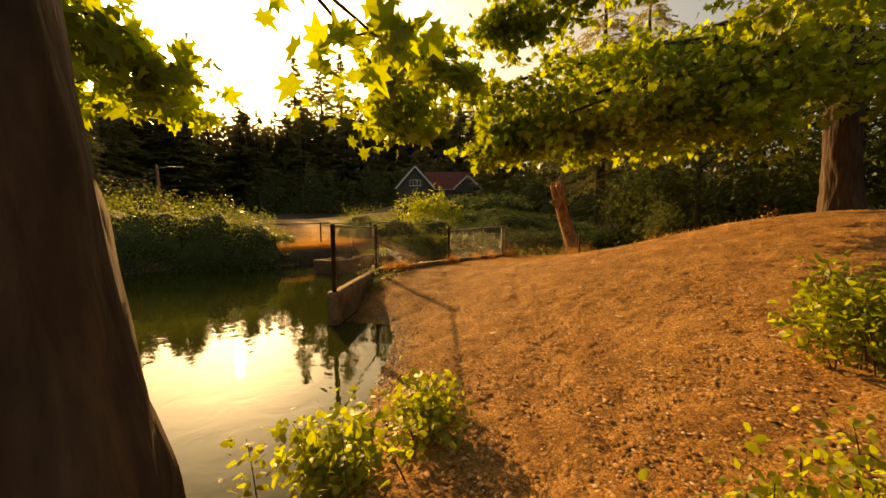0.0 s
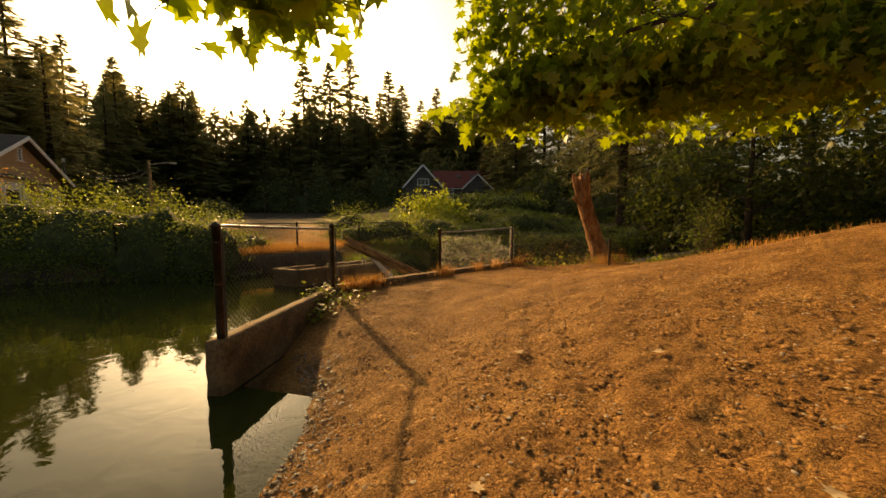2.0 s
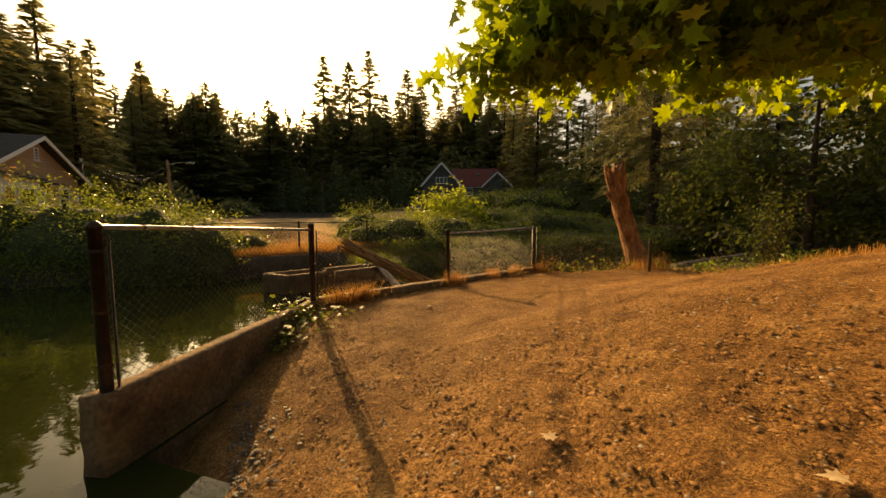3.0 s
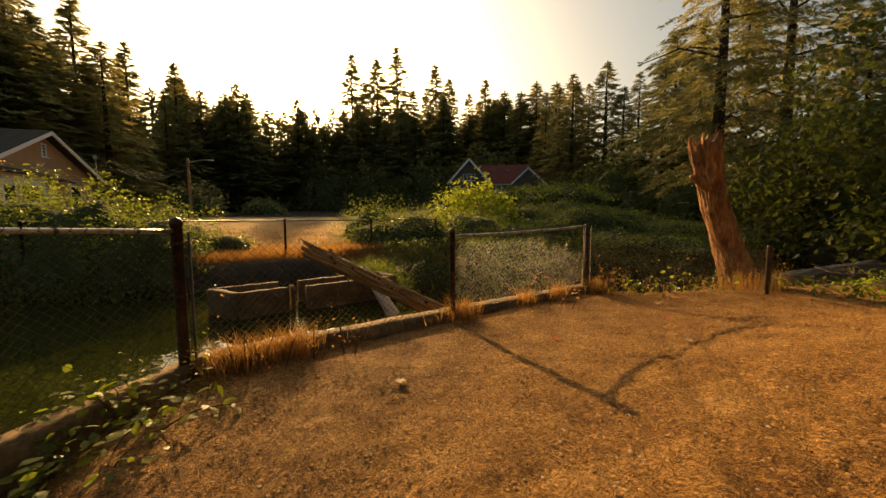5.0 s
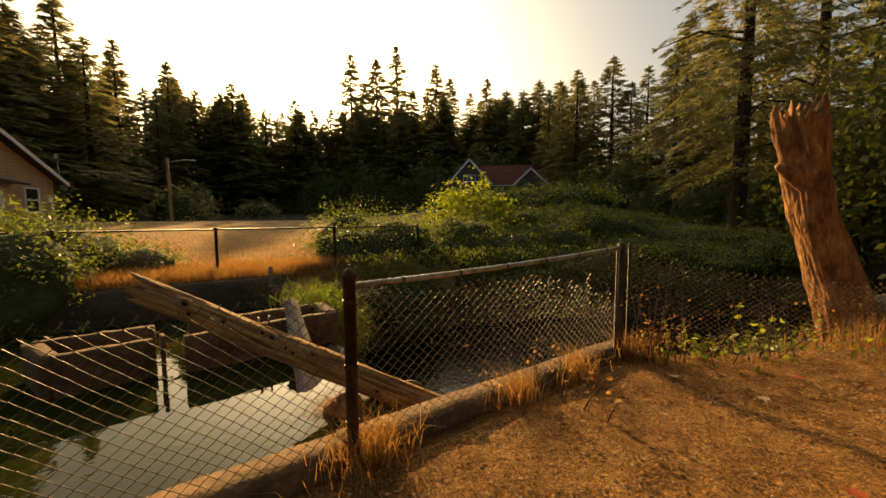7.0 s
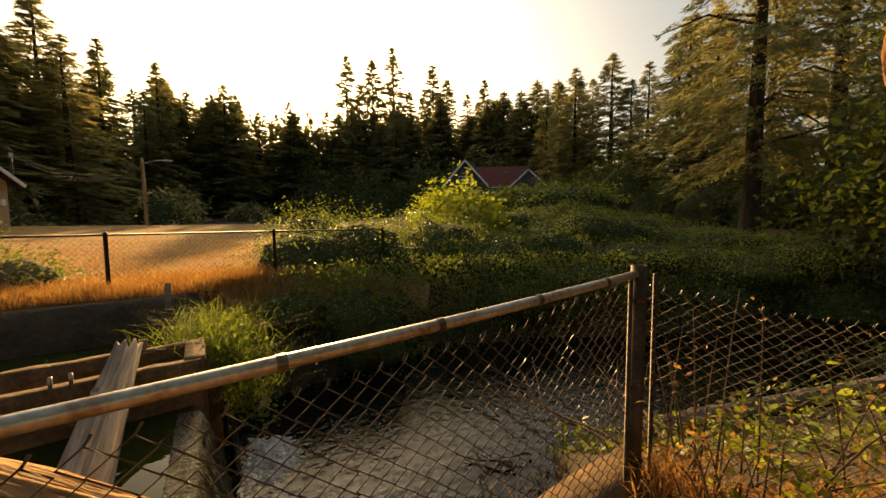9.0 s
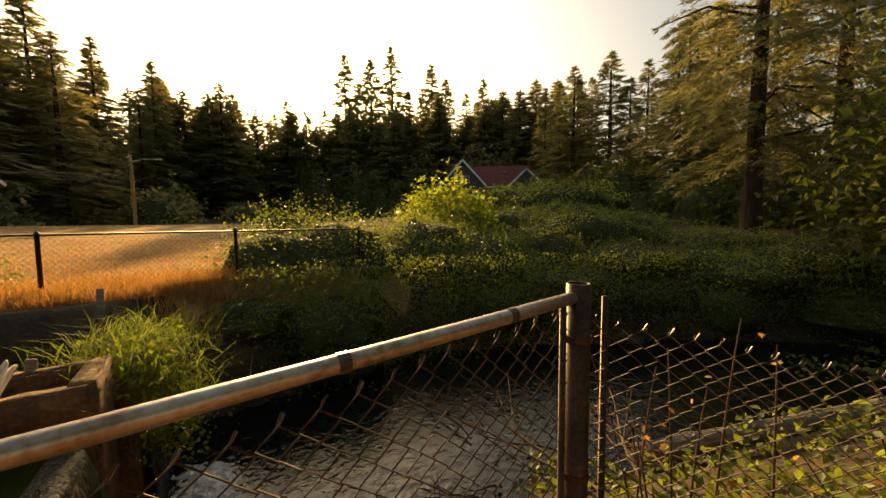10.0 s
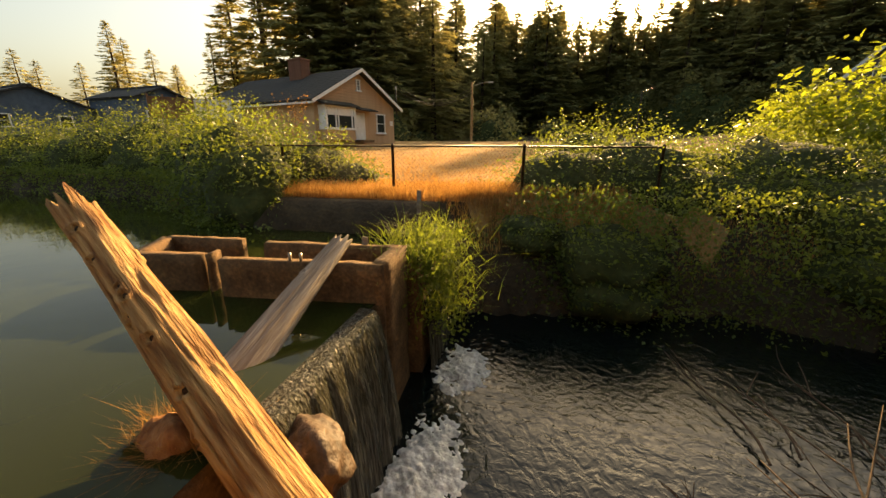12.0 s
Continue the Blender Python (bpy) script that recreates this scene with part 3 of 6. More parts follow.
# ---------------------------------------------------------------- falling water
def fall_material():
    m = bpy.data.materials.new("falling_water")
    m.use_nodes = True
    nt, ln = m.node_tree.nodes, m.node_tree.links
    p = nt["Principled BSDF"]
    co = nt.new("ShaderNodeTexCoord")
    mp = nt.new("ShaderNodeMapping")
    mp.inputs["Scale"].default_value = (13, 13, 0.45)
    ln.new(co.outputs["Object"], mp.inputs[0])
    n = nt.new("ShaderNodeTexNoise")
    n.inputs["Scale"].default_value, n.inputs["Detail"].default_value = 3.0, 6.0
    ln.new(mp.outputs[0], n.inputs["Vector"])
    r = nt.new("ShaderNodeValToRGB")
    r.color_ramp.elements[0].position, r.color_ramp.elements[1].position = 0.38, 0.85
    r.color_ramp.elements[0].color, r.color_ramp.elements[1].color = (0.025, 0.023, 0.013, 1), (0.15, 0.145, 0.115, 1)
    ln.new(n.outputs[0], r.inputs[0])
    ln.new(r.outputs[0], p.inputs["Base Color"])
    p.inputs["Roughness"].default_value, p.inputs["IOR"].default_value = 0.08, 1.33
    b = nt.new("ShaderNodeBump")
    b.inputs["Distance"].default_value = 0.035
    ln.new(n.outputs[0], b.inputs["Height"])
    ln.new(b.outputs[0], p.inputs["Normal"])
    return m


FALL = fall_material()
FOAM = material("white_foam", [(0.2, 0.21, 0.2), (0.45, 0.46, 0.45), (0.75, 0.76, 0.75)], 6, 0.4, 0, 0.03, 24, 9)


def water_fall(name, a, b, out, z0, z1, throw, label):
    """A sheet of water that curves over a sill from a to b."""
    a, b, out = Vector(a), Vector(b), Vector(out).normalized()
    cols, rows = 60, 26
    v, f = [], []
    for j in range(rows):
        t = j / (rows - 1)
        for i in range(cols):
            s = i / (cols - 1)
            c = a.lerp(b, s)
            fall = max(0, t - 0.18) / 0.82
            d = throw * (t ** 0.62) + 0.03 * math.sin(s * 43) * t + 0.02 * math.sin(s * 97 + 4 * t) * t
            z = z0 + 0.012 - (z0 - z1) * fall ** 1.7
            v.append((c.x + out.x * (d - 0.14), c.y + out.y * (d - 0.14), z + 0.008 * math.sin(s * 61) * t))
    for j in range(rows - 1):
        for i in range(cols - 1):
            k = j * cols + i
            f.append((k, k + 1, k + cols + 1, k + cols))
    me = mesh_np(name, v, f)
    ob = place(name, me, FALL, flat=False)
    return tagged(ob, label, "waterfall", kind="structure")


water_fall("water_fall", (0.12, 16.28), lb + (la - lb) * 0.03, (0.79, 0.61), POND, STREAM - 0.05, 0.48, "thin sheet of water falling over the sill")
water_fall("water_fall_small", (-1.7, 18.9), (-2.5, 19.9), (0.79, 0.61), POND - 0.35, STREAM - 0.05, 0.3, "small fall behind the weir box")


def foam_patch(name, centre, size, seed, turn):
    """Churned foam: an uneven sheet that breaks the surface in patches."""
    lx, ly = np.meshgrid(np.linspace(-1.15, 1.15, 190), np.linspace(-1.15, 1.15, 90))
    d = np.hypot(lx, ly)
    fx, fy = lx * size[0], ly * size[1]
    z = 0.1 * (1 - d ** 1.4) - 0.035 + 0.06 * ripple(fx, fy, seed, 0.4) + 0.045 * ripple(fx, fy, seed + 1, 0.15) + 0.015 * ripple(fx, fy, seed + 2, 0.07)
    z = z + 0.003 * np.random.default_rng(seed).normal(size=z.shape)
    c, s = math.cos(turn), math.sin(turn)
    n, m = lx.shape
    ids = np.arange(n * m).reshape(n, m)
    v = np.stack([centre[0] + fx * c - fy * s, centre[1] + fx * s + fy * c, STREAM + z], -1).reshape(-1, 3)
    f = np.stack([ids[:-1, :-1], ids[:-1, 1:], ids[1:, 1:], ids[1:, :-1]], -1).reshape(-1, 4)
    ob = place(name, mesh_np(name, v, f), FOAM, flat=False)
    return tagged(ob, "churning white foam where the water lands", "foam", kind="stuff")


foam_patch("foam", (-0.1, 17.72), (1.35, 0.55), 5, math.atan2(v.y, v.x))
foam_patch("foam", (-1.35, 19.4), (0.8, 0.5), 16, math.atan2(v.y, v.x))

# ---------------------------------------------------------------- logs, plank, stump
def timber(name, base, tip, r0, r1, mat, label, category, squash=1.0, seed=0, splinter=0.25, roll=0.0, knots=8, ridge=0.12, holes=(), point=0.0):
    """A weathered log along +x of its own frame, from base to tip, with splintered end, ridges and knot holes."""
    base, tip = Vector(base), Vector(tip)
    length = (tip - base).length
    rings, sides = 170, 56
    r = random.Random(seed)
    spots = [(r.uniform(0.08, 0.9), r.uniform(0, 6.28), r.uniform(0.03, 0.06)) for _ in range(knots)] + list(holes)
    v, f = [], []
    for i in range(rings):
        t = i / (rings - 1)
        for j in range(sides):
            a = 2 * math.pi * j / sides
            n1 = noise.noise(Vector((t * length * 0.9 + seed, math.cos(a) * 1.6, math.sin(a) * 1.6)))
            n2 = noise.noise(Vector((t * length * 0.35 + seed, math.cos(a) * 5, math.sin(a) * 5)))
            n3 = noise.noise(Vector((t * length * 1.2 + seed, math.cos(a) * 11, math.sin(a) * 11)))
            rad = (r0 + (r1 - r0) * t) * (1 + 0.25 * n1 * ridge * 4 + ridge * n2 + 0.09 * n3)
            rad -= 0.03 * r0 / 0.18 * max(0.0, 1 - 9 * abs(noise.noise(Vector((t * length * 0.5 + seed * 3, math.cos(a) * 3.2, math.sin(a) * 3.2)))))
            for kt, ka, kr in spots:
                d = math.hypot((t - kt) * length, (math.remainder(a - ka, 2 * math.pi)) * rad)
                if d < kr * 2:
                    rad += (0.5 * kr * math.exp(-((d - kr) / (0.4 * kr)) ** 2) - 1.5 * kr * math.exp(-(d / (0.6 * kr)) ** 2))
            x = t * length
            if t > 0.94:
                x += splinter * (t - 0.94) / 0.06 * (noise.noise(Vector((math.cos(a) * 2.3 + seed, math.sin(a) * 2.3, 9))) + 0.25 * noise.noise(Vector((math.cos(a) * 7, math.sin(a) * 7, 3))))
            if point and t < 0.2:
                x -= point * (1 - t / 0.2) * (0.5 + 0.5 * math.cos(a - 2.4))
            v.append((x, rad * math.cos(a), rad * math.sin(a) * squash))
    for i in range(rings - 1):
        for j in range(sides):
            k = (j + 1) % sides
            f.append((i * sides + j, i * sides + k, (i + 1) * sides + k, (i + 1) * sides + j))
    n = len(v)
    v += [(0, 0, 0), (length - 0.12, 0, 0)]
    for j in range(sides):
        k = (j + 1) % sides
        f.append((k, j, n, n))
        f.append(((rings - 1) * sides + j, (rings - 1) * sides + k, n + 1, n + 1))
    me = poly_mesh(name, v, f)
    ob = place(name, me, mat, flat=False)
    d = (tip - base).normalized()
    ob.matrix_basis = Matrix.Translation(base) @ d.to_track_quat("X", "Z").to_matrix().to_4x4() @ pose(0, 0, 0, roll)
    for kt, ka, kr in holes:
        bm = bmesh.new()
        bmesh.ops.create_uvsphere(bm, u_segments=14, v_segments=8, radius=1.0)
        rad = (r0 + (r1 - r0) * kt) - 0.9 * kr
        for q in bm.verts:
            q.co = Vector((kt * length, rad * math.cos(ka), rad * math.sin(ka) * squash)) + Vector((q.co.x * kr * 0.75, q.co.y * kr * 0.5, q.co.z * kr * 0.5))
        part("knot", bm, KNOT, ob, "dark rotted knot hole", flat=False)
    return tagged(ob, label, category)


KNOT = material("rotted_knot", [(0.012, 0.006, 0.003), (0.035, 0.016, 0.007), (0.07, 0.03, 0.012)], 20, 0.95, 0, 0.005, 60)
LOG_HOLES = [(0.885, 0.75, 0.05), (0.86, 0.1, 0.035), (0.77, 0.55, 0.04), (0.66, 0.9, 0.03), (0.63, 0.85, 0.045), (0.58, 0.45, 0.032), (0.555, 0.3, 0.035), (0.5, 0.75, 0.045), (0.36, 0.6, 0.05)]
timber("leaning_log", (0.8, 16.5, -0.84), (-2.02, 15.57, 0.7), 0.18, 0.15, DRIFT, "bleached splintered log leaning out over the pond", "log", 0.8, 3, 0.5, 0, 6, 0.16, LOG_HOLES)
timber("plank", (-0.72, 16.3, -0.66), (-1.86, 17.86, 0.1), 0.19, 0.115, GREY_WOOD, "grey split plank resting on the weir box", "plank", 0.35, 8, 0.22, 20, 2, 0.06, (), 0.3)


def broken_stump():
    """A tall broken dead trunk that leans, with a splintered top and a broken knob."""
    rings, sides = 130, 84
    foot, mid, top = Vector((6.1, 17.8, -0.6)), Vector((5.42, 17.8, 1.3)), Vector((5.1, 17.8, 2.7))
    v, f = [], []
    for i in range(rings):
        t = i / (rings - 1)
        c = foot.lerp(mid, t * 2) if t < 0.5 else mid.lerp(top, t * 2 - 1)
        for j in range(sides):
            a = 2 * math.pi * j / sides
            p = Vector((math.cos(a), math.sin(a), 0))
            rad = 0.22 + 0.11 * (1 - t) ** 3 + 0.03 * t
            rad *= 1 + 0.3 * noise.noise(Vector((p.x * 1.5, p.y * 1.5, t * 2.4 + 4))) + 0.1 * noise.noise(Vector((p.x * 5, p.y * 5, t * 5.0))) + 0.09 * noise.noise(Vector((p.x * 11, p.y * 11, t * 7))) + 0.05 * noise.noise(Vector((p.x * 22, p.y * 22, t * 16)))
            rad -= 0.022 * max(0.0, 1 - 7 * abs(noise.noise(Vector((p.x * 3.4 + 7, p.y * 3.4, t * 1.6)))))
            z = c.z
            if t > 0.8:
                z += (t - 0.8) / 0.2 * (0.12 * math.cos(a - 0.4) + 0.22 * max(0.0, math.cos(a - math.pi)) ** 6 + 0.26 * noise.noise(Vector((p.x * 2.2 + 3, p.y * 2.2, 1))) + 0.2 * noise.noise(Vector((p.x * 7, p.y * 7, 5))))
                rad *= 1 + 0.25 * (t - 0.8)
            v.append((c.x + p.x * rad, c.y + p.y * rad, z))
    for i in range(rings - 1):
        for j in range(sides):
            k = (j + 1) % sides
            f.append((i * sides + j, i * sides + k, (i + 1) * sides + k, (i + 1) * sides + j))
    n = len(v)
    v.append((top.x, top.y, top.z - 0.3))
    f += [((rings - 1) * sides + j, (rings - 1) * sides + (j + 1) % sides, n, n) for j in range(sides)]
    ob = place("dead_tree_stump", poly_mesh("dead_tree_stump", v, f), STUMP_WOOD, flat=False)
    tagged(ob, "tall leaning red-brown broken tree stump beside the fence", "stump")
    knob = [(5.3, 17.72, 1.72), (5.04, 17.69, 1.9), (4.9, 17.68, 1.99), (4.82, 17.67, 2.02)]
    tube("broken_limb", knob, [0.13, 0.1, 0.07, 0.03], STUMP_WOOD, ob, sides=9)


broken_stump()


def rock(name, at, size, seed, mat, label):
    bm = bmesh.new()
    bmesh.ops.create_icosphere(bm, subdivisions=4, radius=1)
    for q in bm.verts:
        k = 1 + 0.3 * noise.noise(q.co * 1.3 + Vector((seed, 0, 0))) + 0.1 * noise.noise(q.co * 4 + Vector((0, seed, 0))) + 0.03 * noise.noise(q.co * 12)
        q.co = Vector((q.co.x * size[0], q.co.y * size[1], q.co.z * size[2])) * k
    ob = part(name, bm, mat, flat=False)
    ob.matrix_basis = pose(*at)
    return tagged(ob, label, "rock")


WET_ROCK = material("wet_brown_rock", [(0.02, 0.013, 0.008), (0.07, 0.042, 0.024), (0.16, 0.1, 0.06)], 4, 0.6, 0, 0.03, 16)
rock("boulder", (0.22, 16.7, -0.78), (0.34, 0.2, 0.2), 11, WET_ROCK, "wet rounded boulder at the end of the weir sill")


# ---------------------------------------------------------------- conifers and woods
def conifer_arrays(seed, h, spread, whorl, sprays, start=0.12, ragged=0.3, droop=0.25, spray=0.55):
    """Needle sprays of a fir of height h: whorls of drooping branches that shorten to a spire, each fringed with many thin sprays."""
    r = np.random.default_rng(seed)
    cs, dirs, size = [], [], []
    z = h * start
    while z < h * 0.99:
        t = z / h
        u = (t - start) / (1 - start)
        reach = spread * ((1 - t) ** 0.78) * min(1.0, 0.6 + 2.2 * u) * r.uniform(0.8, 1.12) + 0.012 * h * (1 - t)
        n = r.integers(5, 9)
        for k in range(n):
            if r.random() < 0.06:
                continue
            a = r.uniform(0, 6.28)
            ln = reach * r.uniform(1 - ragged, 1 + ragged * 0.35) + 0.12
            m = max(4, int(sprays * (0.2 + 0.8 * ln / spread)))
            s = np.sqrt(r.uniform(0.01, 1, m))
            along_b = s * ln
            side_b = r.normal(size=m) * 0.17 * ln * (1.12 - s)
            tip_lift = 0.3 * ln * (t - 0.35)
            zz = z + tip_lift * s + 0.1 * along_b - droop * ln * s * s * 0.9 - np.abs(side_b) * 0.5 * droop - 0.05 * ln * r.random(m)
            cs.append(np.stack([np.cos(a) * along_b - np.sin(a) * side_b, np.sin(a) * along_b + np.cos(a) * side_b, zz], 1))
            sp = np.sign(side_b) * r.uniform(0.1, 1.0, m)
            dirs.append(np.stack([np.cos(a + sp), np.sin(a + sp), r.uniform(-1.0, 0.1, m) * (0.35 + 1.6 * droop) + 0.25 * t], 1))
            size.append(spray * r.uniform(0.55, 1.3, m) * (0.5 + 0.5 * (1 - t)))
        z += whorl * r.uniform(0.7, 1.3) * (1.0 - 0.4 * t)
    # the leader
    top = r.uniform(0, 1, 14)
    cs.append(np.stack([r.normal(size=14) * 0.03, r.normal(size=14) * 0.03, h * (0.955 + 0.045 * top)], 1))
    dirs.append(np.stack([r.normal(size=14) * 0.5, r.normal(size=14) * 0.5, np.full(14, 0.9)], 1))
    size.append(spray * (0.75 - 0.45 * top))
    c, d, s = np.vstack(cs), np.vstack(dirs), np.concatenate(size)[:, None]
    d /= np.linalg.norm(d, axis=1, keepdims=True)
    up = r.normal(size=c.shape) * 0.6 + np.array([0, 0, 1.0])
    w = np.cross(d, up)
    w /= np.linalg.norm(w, axis=1, keepdims=True)
    v = np.stack([c - d * s * 0.35 - w * s * 0.13, c - d * s * 0.1 + w * s * 0.15, c + d * s * 0.8], 1)
    f = np.arange(len(c) * 3).reshape(-1, 3)
    return v.reshape(-1, 3), f


def trunk_arrays(h, r0, seed, bare=False):
    r = np.random.default_rng(seed)
    t = np.linspace(0, 1, 10)
    sway = np.cumsum(r.normal(size=(10, 2)) * 0.006 * h / 3, axis=0)
    pts = np.stack([sway[:, 0] * 0.3, sway[:, 1] * 0.3, t * h * 0.98 - 0.4], 1)
    return tube_arrays(pts, r0 * (1 - t) ** 0.8 + 0.02 + 0.25 * r0 * np.exp(-t * 30), 9)


FIR_KINDS = []


def fir(kind, seed, h, spread, whorl, sprays, start, ragged, spray, r0):
    v, f = conifer_arrays(seed, h, spread, whorl, sprays, start, ragged, 0.25, spray)
    tv, tf = trunk_arrays(h, r0, seed)
    FIR_KINDS.append((h, mesh_np("crown", v, f), poly_mesh("trunk", tv, tf)))


fir("tall", 1, 40, 7.4, 0.85, 38, 0.12, 0.32, 1.8, 0.5)
fir("narrow", 2, 40, 5.8, 0.8, 37, 0.14, 0.36, 1.6, 0.45)
fir("ragged", 3, 40, 6.6, 1.05, 46, 0.2, 0.5, 1.6, 0.5)
fir("full", 4, 30, 7.0, 0.68, 46, 0.05, 0.28, 1.2, 0.45)
fir("slim", 5, 30, 5.2, 0.68, 42, 0.06, 0.34, 1.1, 0.4)
fir("young", 6, 18, 4.0, 0.52, 36, 0.04, 0.3, 0.8, 0.25)
fir("backing", 7, 40, 7.6, 1.2, 30, 0.06, 0.3, 2.3, 0.5)

wood_rng = np.random.default_rng(11)


def plant_fir(kind, x, y, tip, group, label, spread=1.35):
    h0, crown, trunk = FIR_KINDS[kind]
    z = at_ground(x, y)
    s = (tip - z) / h0
    t = thing("fir_tree", (x, y, z), label, "tree", group, turn=float(wood_rng.uniform(0, 360)))
    t.scale = (s * spread, s * spread, s)
    place("trunk", trunk, BARK, t)
    place("crown", crown, FIR, t)
    return t


FIR_LABEL = "tall dark green fir standing in the wood"
LEFT_WOOD = [(-66.3, 29.5, 26.4, 2), (-61.5, 32.6, 36.6, 2), (-56.1, 36.5, 38, 0), (-52.5, 41.3, 37, 0), (-54.9, 48.7, 31.5, 3), (-56.6, 57.3, 33.0, 1),
             (-59.1, 67.2, 30.7, 1), (-48.5, 53.9, 24, 3), (-50.3, 44.4, 28, 3), (-64.8, 83.5, 34, 0), (-61.5, 77, 26, 4), (-55, 38, 31, 0), (-58, 44, 34, 1), (-62, 52, 30, 3), (-68, 60, 30, 0)]
for x, y, tip, k in LEFT_WOOD:
    plant_fir(k, x, y, tip, "firs behind the tan house", FIR_LABEL)
EDGE_TREES = [(-86.7, 2.8, 14.6, 5), (-77.1, 6.2, 12.0, 5), (-92.5, 9.7, 14.4, 5), (-72.7, 14.8, 17.4, 4), (-75.7, 16.2, 16.0, 5), (-87.6, 19.9, 17, 5),
              (-77.4, 22.4, 13, 5), (-66.9, 26.5, 16.6, 4), (-64.5, 28.6, 15.2, 5), (-98, -2, 14, 5), (-100, 14, 15, 5), (-95, 24, 16, 5)]
for x, y, tip, k in EDGE_TREES:
    plant_fir(k, x, y, tip, "scattered firs behind the houses", "slender green fir far behind the houses")
CENTRE_WOOD = [(-70.3, 95.5, 28.9, 1), (-73.6, 105.7, 30.5, 0), (-67.1, 104.4, 33.5, 1), (-66.7, 110.8, 35, 0), (-61.5, 111.8, 33, 1), (-61.3, 120.2, 34, 0), (-57, 122.5, 34, 2),
               (-51.1, 119.9, 35, 1), (-48.6, 126.5, 36.5, 0), (-43.1, 130.5, 54.6, 1), (-40.6, 135, 47, 0), (-34.2, 128.6, 51.5, 0), (-28.2, 131, 55.8, 2)]
EAST_WOOD = [(-22.7, 129.4, 41.5, 0), (-15.4, 128.7, 49, 1), (-11.5, 133.2, 46, 0), (-5, 129.7, 40, 2), (0.2, 127.8, 43.5, 1), (3.7, 131.8, 38.5, 0), (7.9, 129.7, 37.5, 1),
             (11.8, 131.4, 34, 2), (15.5, 136, 31, 0), (-19, 134, 44, 1), (-2, 138, 40, 0), (9, 140, 36, 0)]
RIGHT_WOOD = [(12.2, 86, 25.6, 1), (13.8, 80.7, 24.4, 4), (15.2, 76.3, 25.2, 3), (18.7, 79.6, 24.6, 4), (19.1, 71.2, 25, 3), (20.8, 68.5, 20.3, 3), (20.9, 63.2, 20.4, 4), (21.5, 57, 19.8, 3),
              (24, 60, 24, 3), (27, 52, 23, 3), (30, 66, 28, 0), (31, 44, 18, 0), (36, 52, 22, 3)]
for x, y, tip, k in CENTRE_WOOD:
    plant_fir(k, x, y, tip, "firs of the far wood", FIR_LABEL)
for x, y, tip, k in EAST_WOOD:
    plant_fir(k, x, y, tip, "firs of the far wood", FIR_LABEL)
for x, y, tip, k in RIGHT_WOOD:
    plant_fir(k, x, y, tip, "firs beyond the stream", FIR_LABEL, 1.4)
# the even-topped row in front of the low sun
for i in range(21):
    a = radians(22.5 + 0.85 * i)
    d = 124 + float(wood_rng.uniform(-5, 9))
    x, y = 1.0 - d * math.sin(a), 10.5 + d * math.cos(a)
    plant_fir(3 + i % 2, x, y, 1.25 + d * math.tan(radians(13.9 + float(wood_rng.uniform(-1.0, 0.9)))), "firs of the far wood", FIR_LABEL, 1.25)
# the filled depth of the woods, lower than the trees in front
for i in range(74):
    x = -80 + 102 * i / 73 + float(wood_rng.uniform(-2, 2))
    y = 124 - 0.004 * (x + 20) ** 2 + float(wood_rng.uniform(-8, 14)) - (24 if x < -58 else 0)
    low = 32 if abs(x + 57) < 10 else 34
    plant_fir(6, x, y, float(wood_rng.uniform(low - 5, low + 3)), "firs of the far wood", FIR_LABEL, float(wood_rng.uniform(1.35, 1.8)))
for i in range(16):
    x, y = -50 - 1.6 * i + float(wood_rng.uniform(-4, 4)), 40 + 2.8 * i + float(wood_rng.uniform(-4, 6))
    plant_fir(6, x, y, float(wood_rng.uniform(19, 26)), "firs behind the tan house", FIR_LABEL, 1.8)


def big_fir(name, x, y, h, spread, seed, spray, sprays, start, label):
    z = at_ground(x, y)
    t = thing(name, (x, y, z), label, "tree")
    v, f = conifer_arrays(seed, h, spread, 0.5, sprays, start, 0.4, 0.42, spray)
    place("crown", mesh_np("crown", v, f), FIR, t)
    tv, tf = trunk_arrays(h, 0.42, seed)
    place("trunk", poly_mesh("trunk", tv, tf), BARK, t, flat=False)
    r = np.random.default_rng(seed)
    for k in range(9):
        a, zz, ln = r.uniform(0, 6.28), h * r.uniform(start, 0.6), spread * r.uniform(0.5, 0.95)
        tube("limb", [(0, 0, zz), (math.cos(a) * ln * 0.5, math.sin(a) * ln * 0.5, zz + 0.1 * ln), (math.cos(a) * ln, math.sin(a) * ln, zz - 0.1 * ln)], [0.09, 0.06, 0.02], BARK, t, sides=5)
    return t


big_fir("fir_tree", 15.8, 36.5, 25, 7.0, 31, 0.4, 200, 0.16, "large drooping fir beyond the stream")
big_fir("fir_tree", 20.5, 37.5, 24, 6.4, 32, 0.4, 180, 0.18, "large drooping fir beyond the stream")
big_fir("fir_tree", 25.5, 30.5, 20, 5.6, 33, 0.4, 150, 0.12, "large shaded fir on the wooded bank")


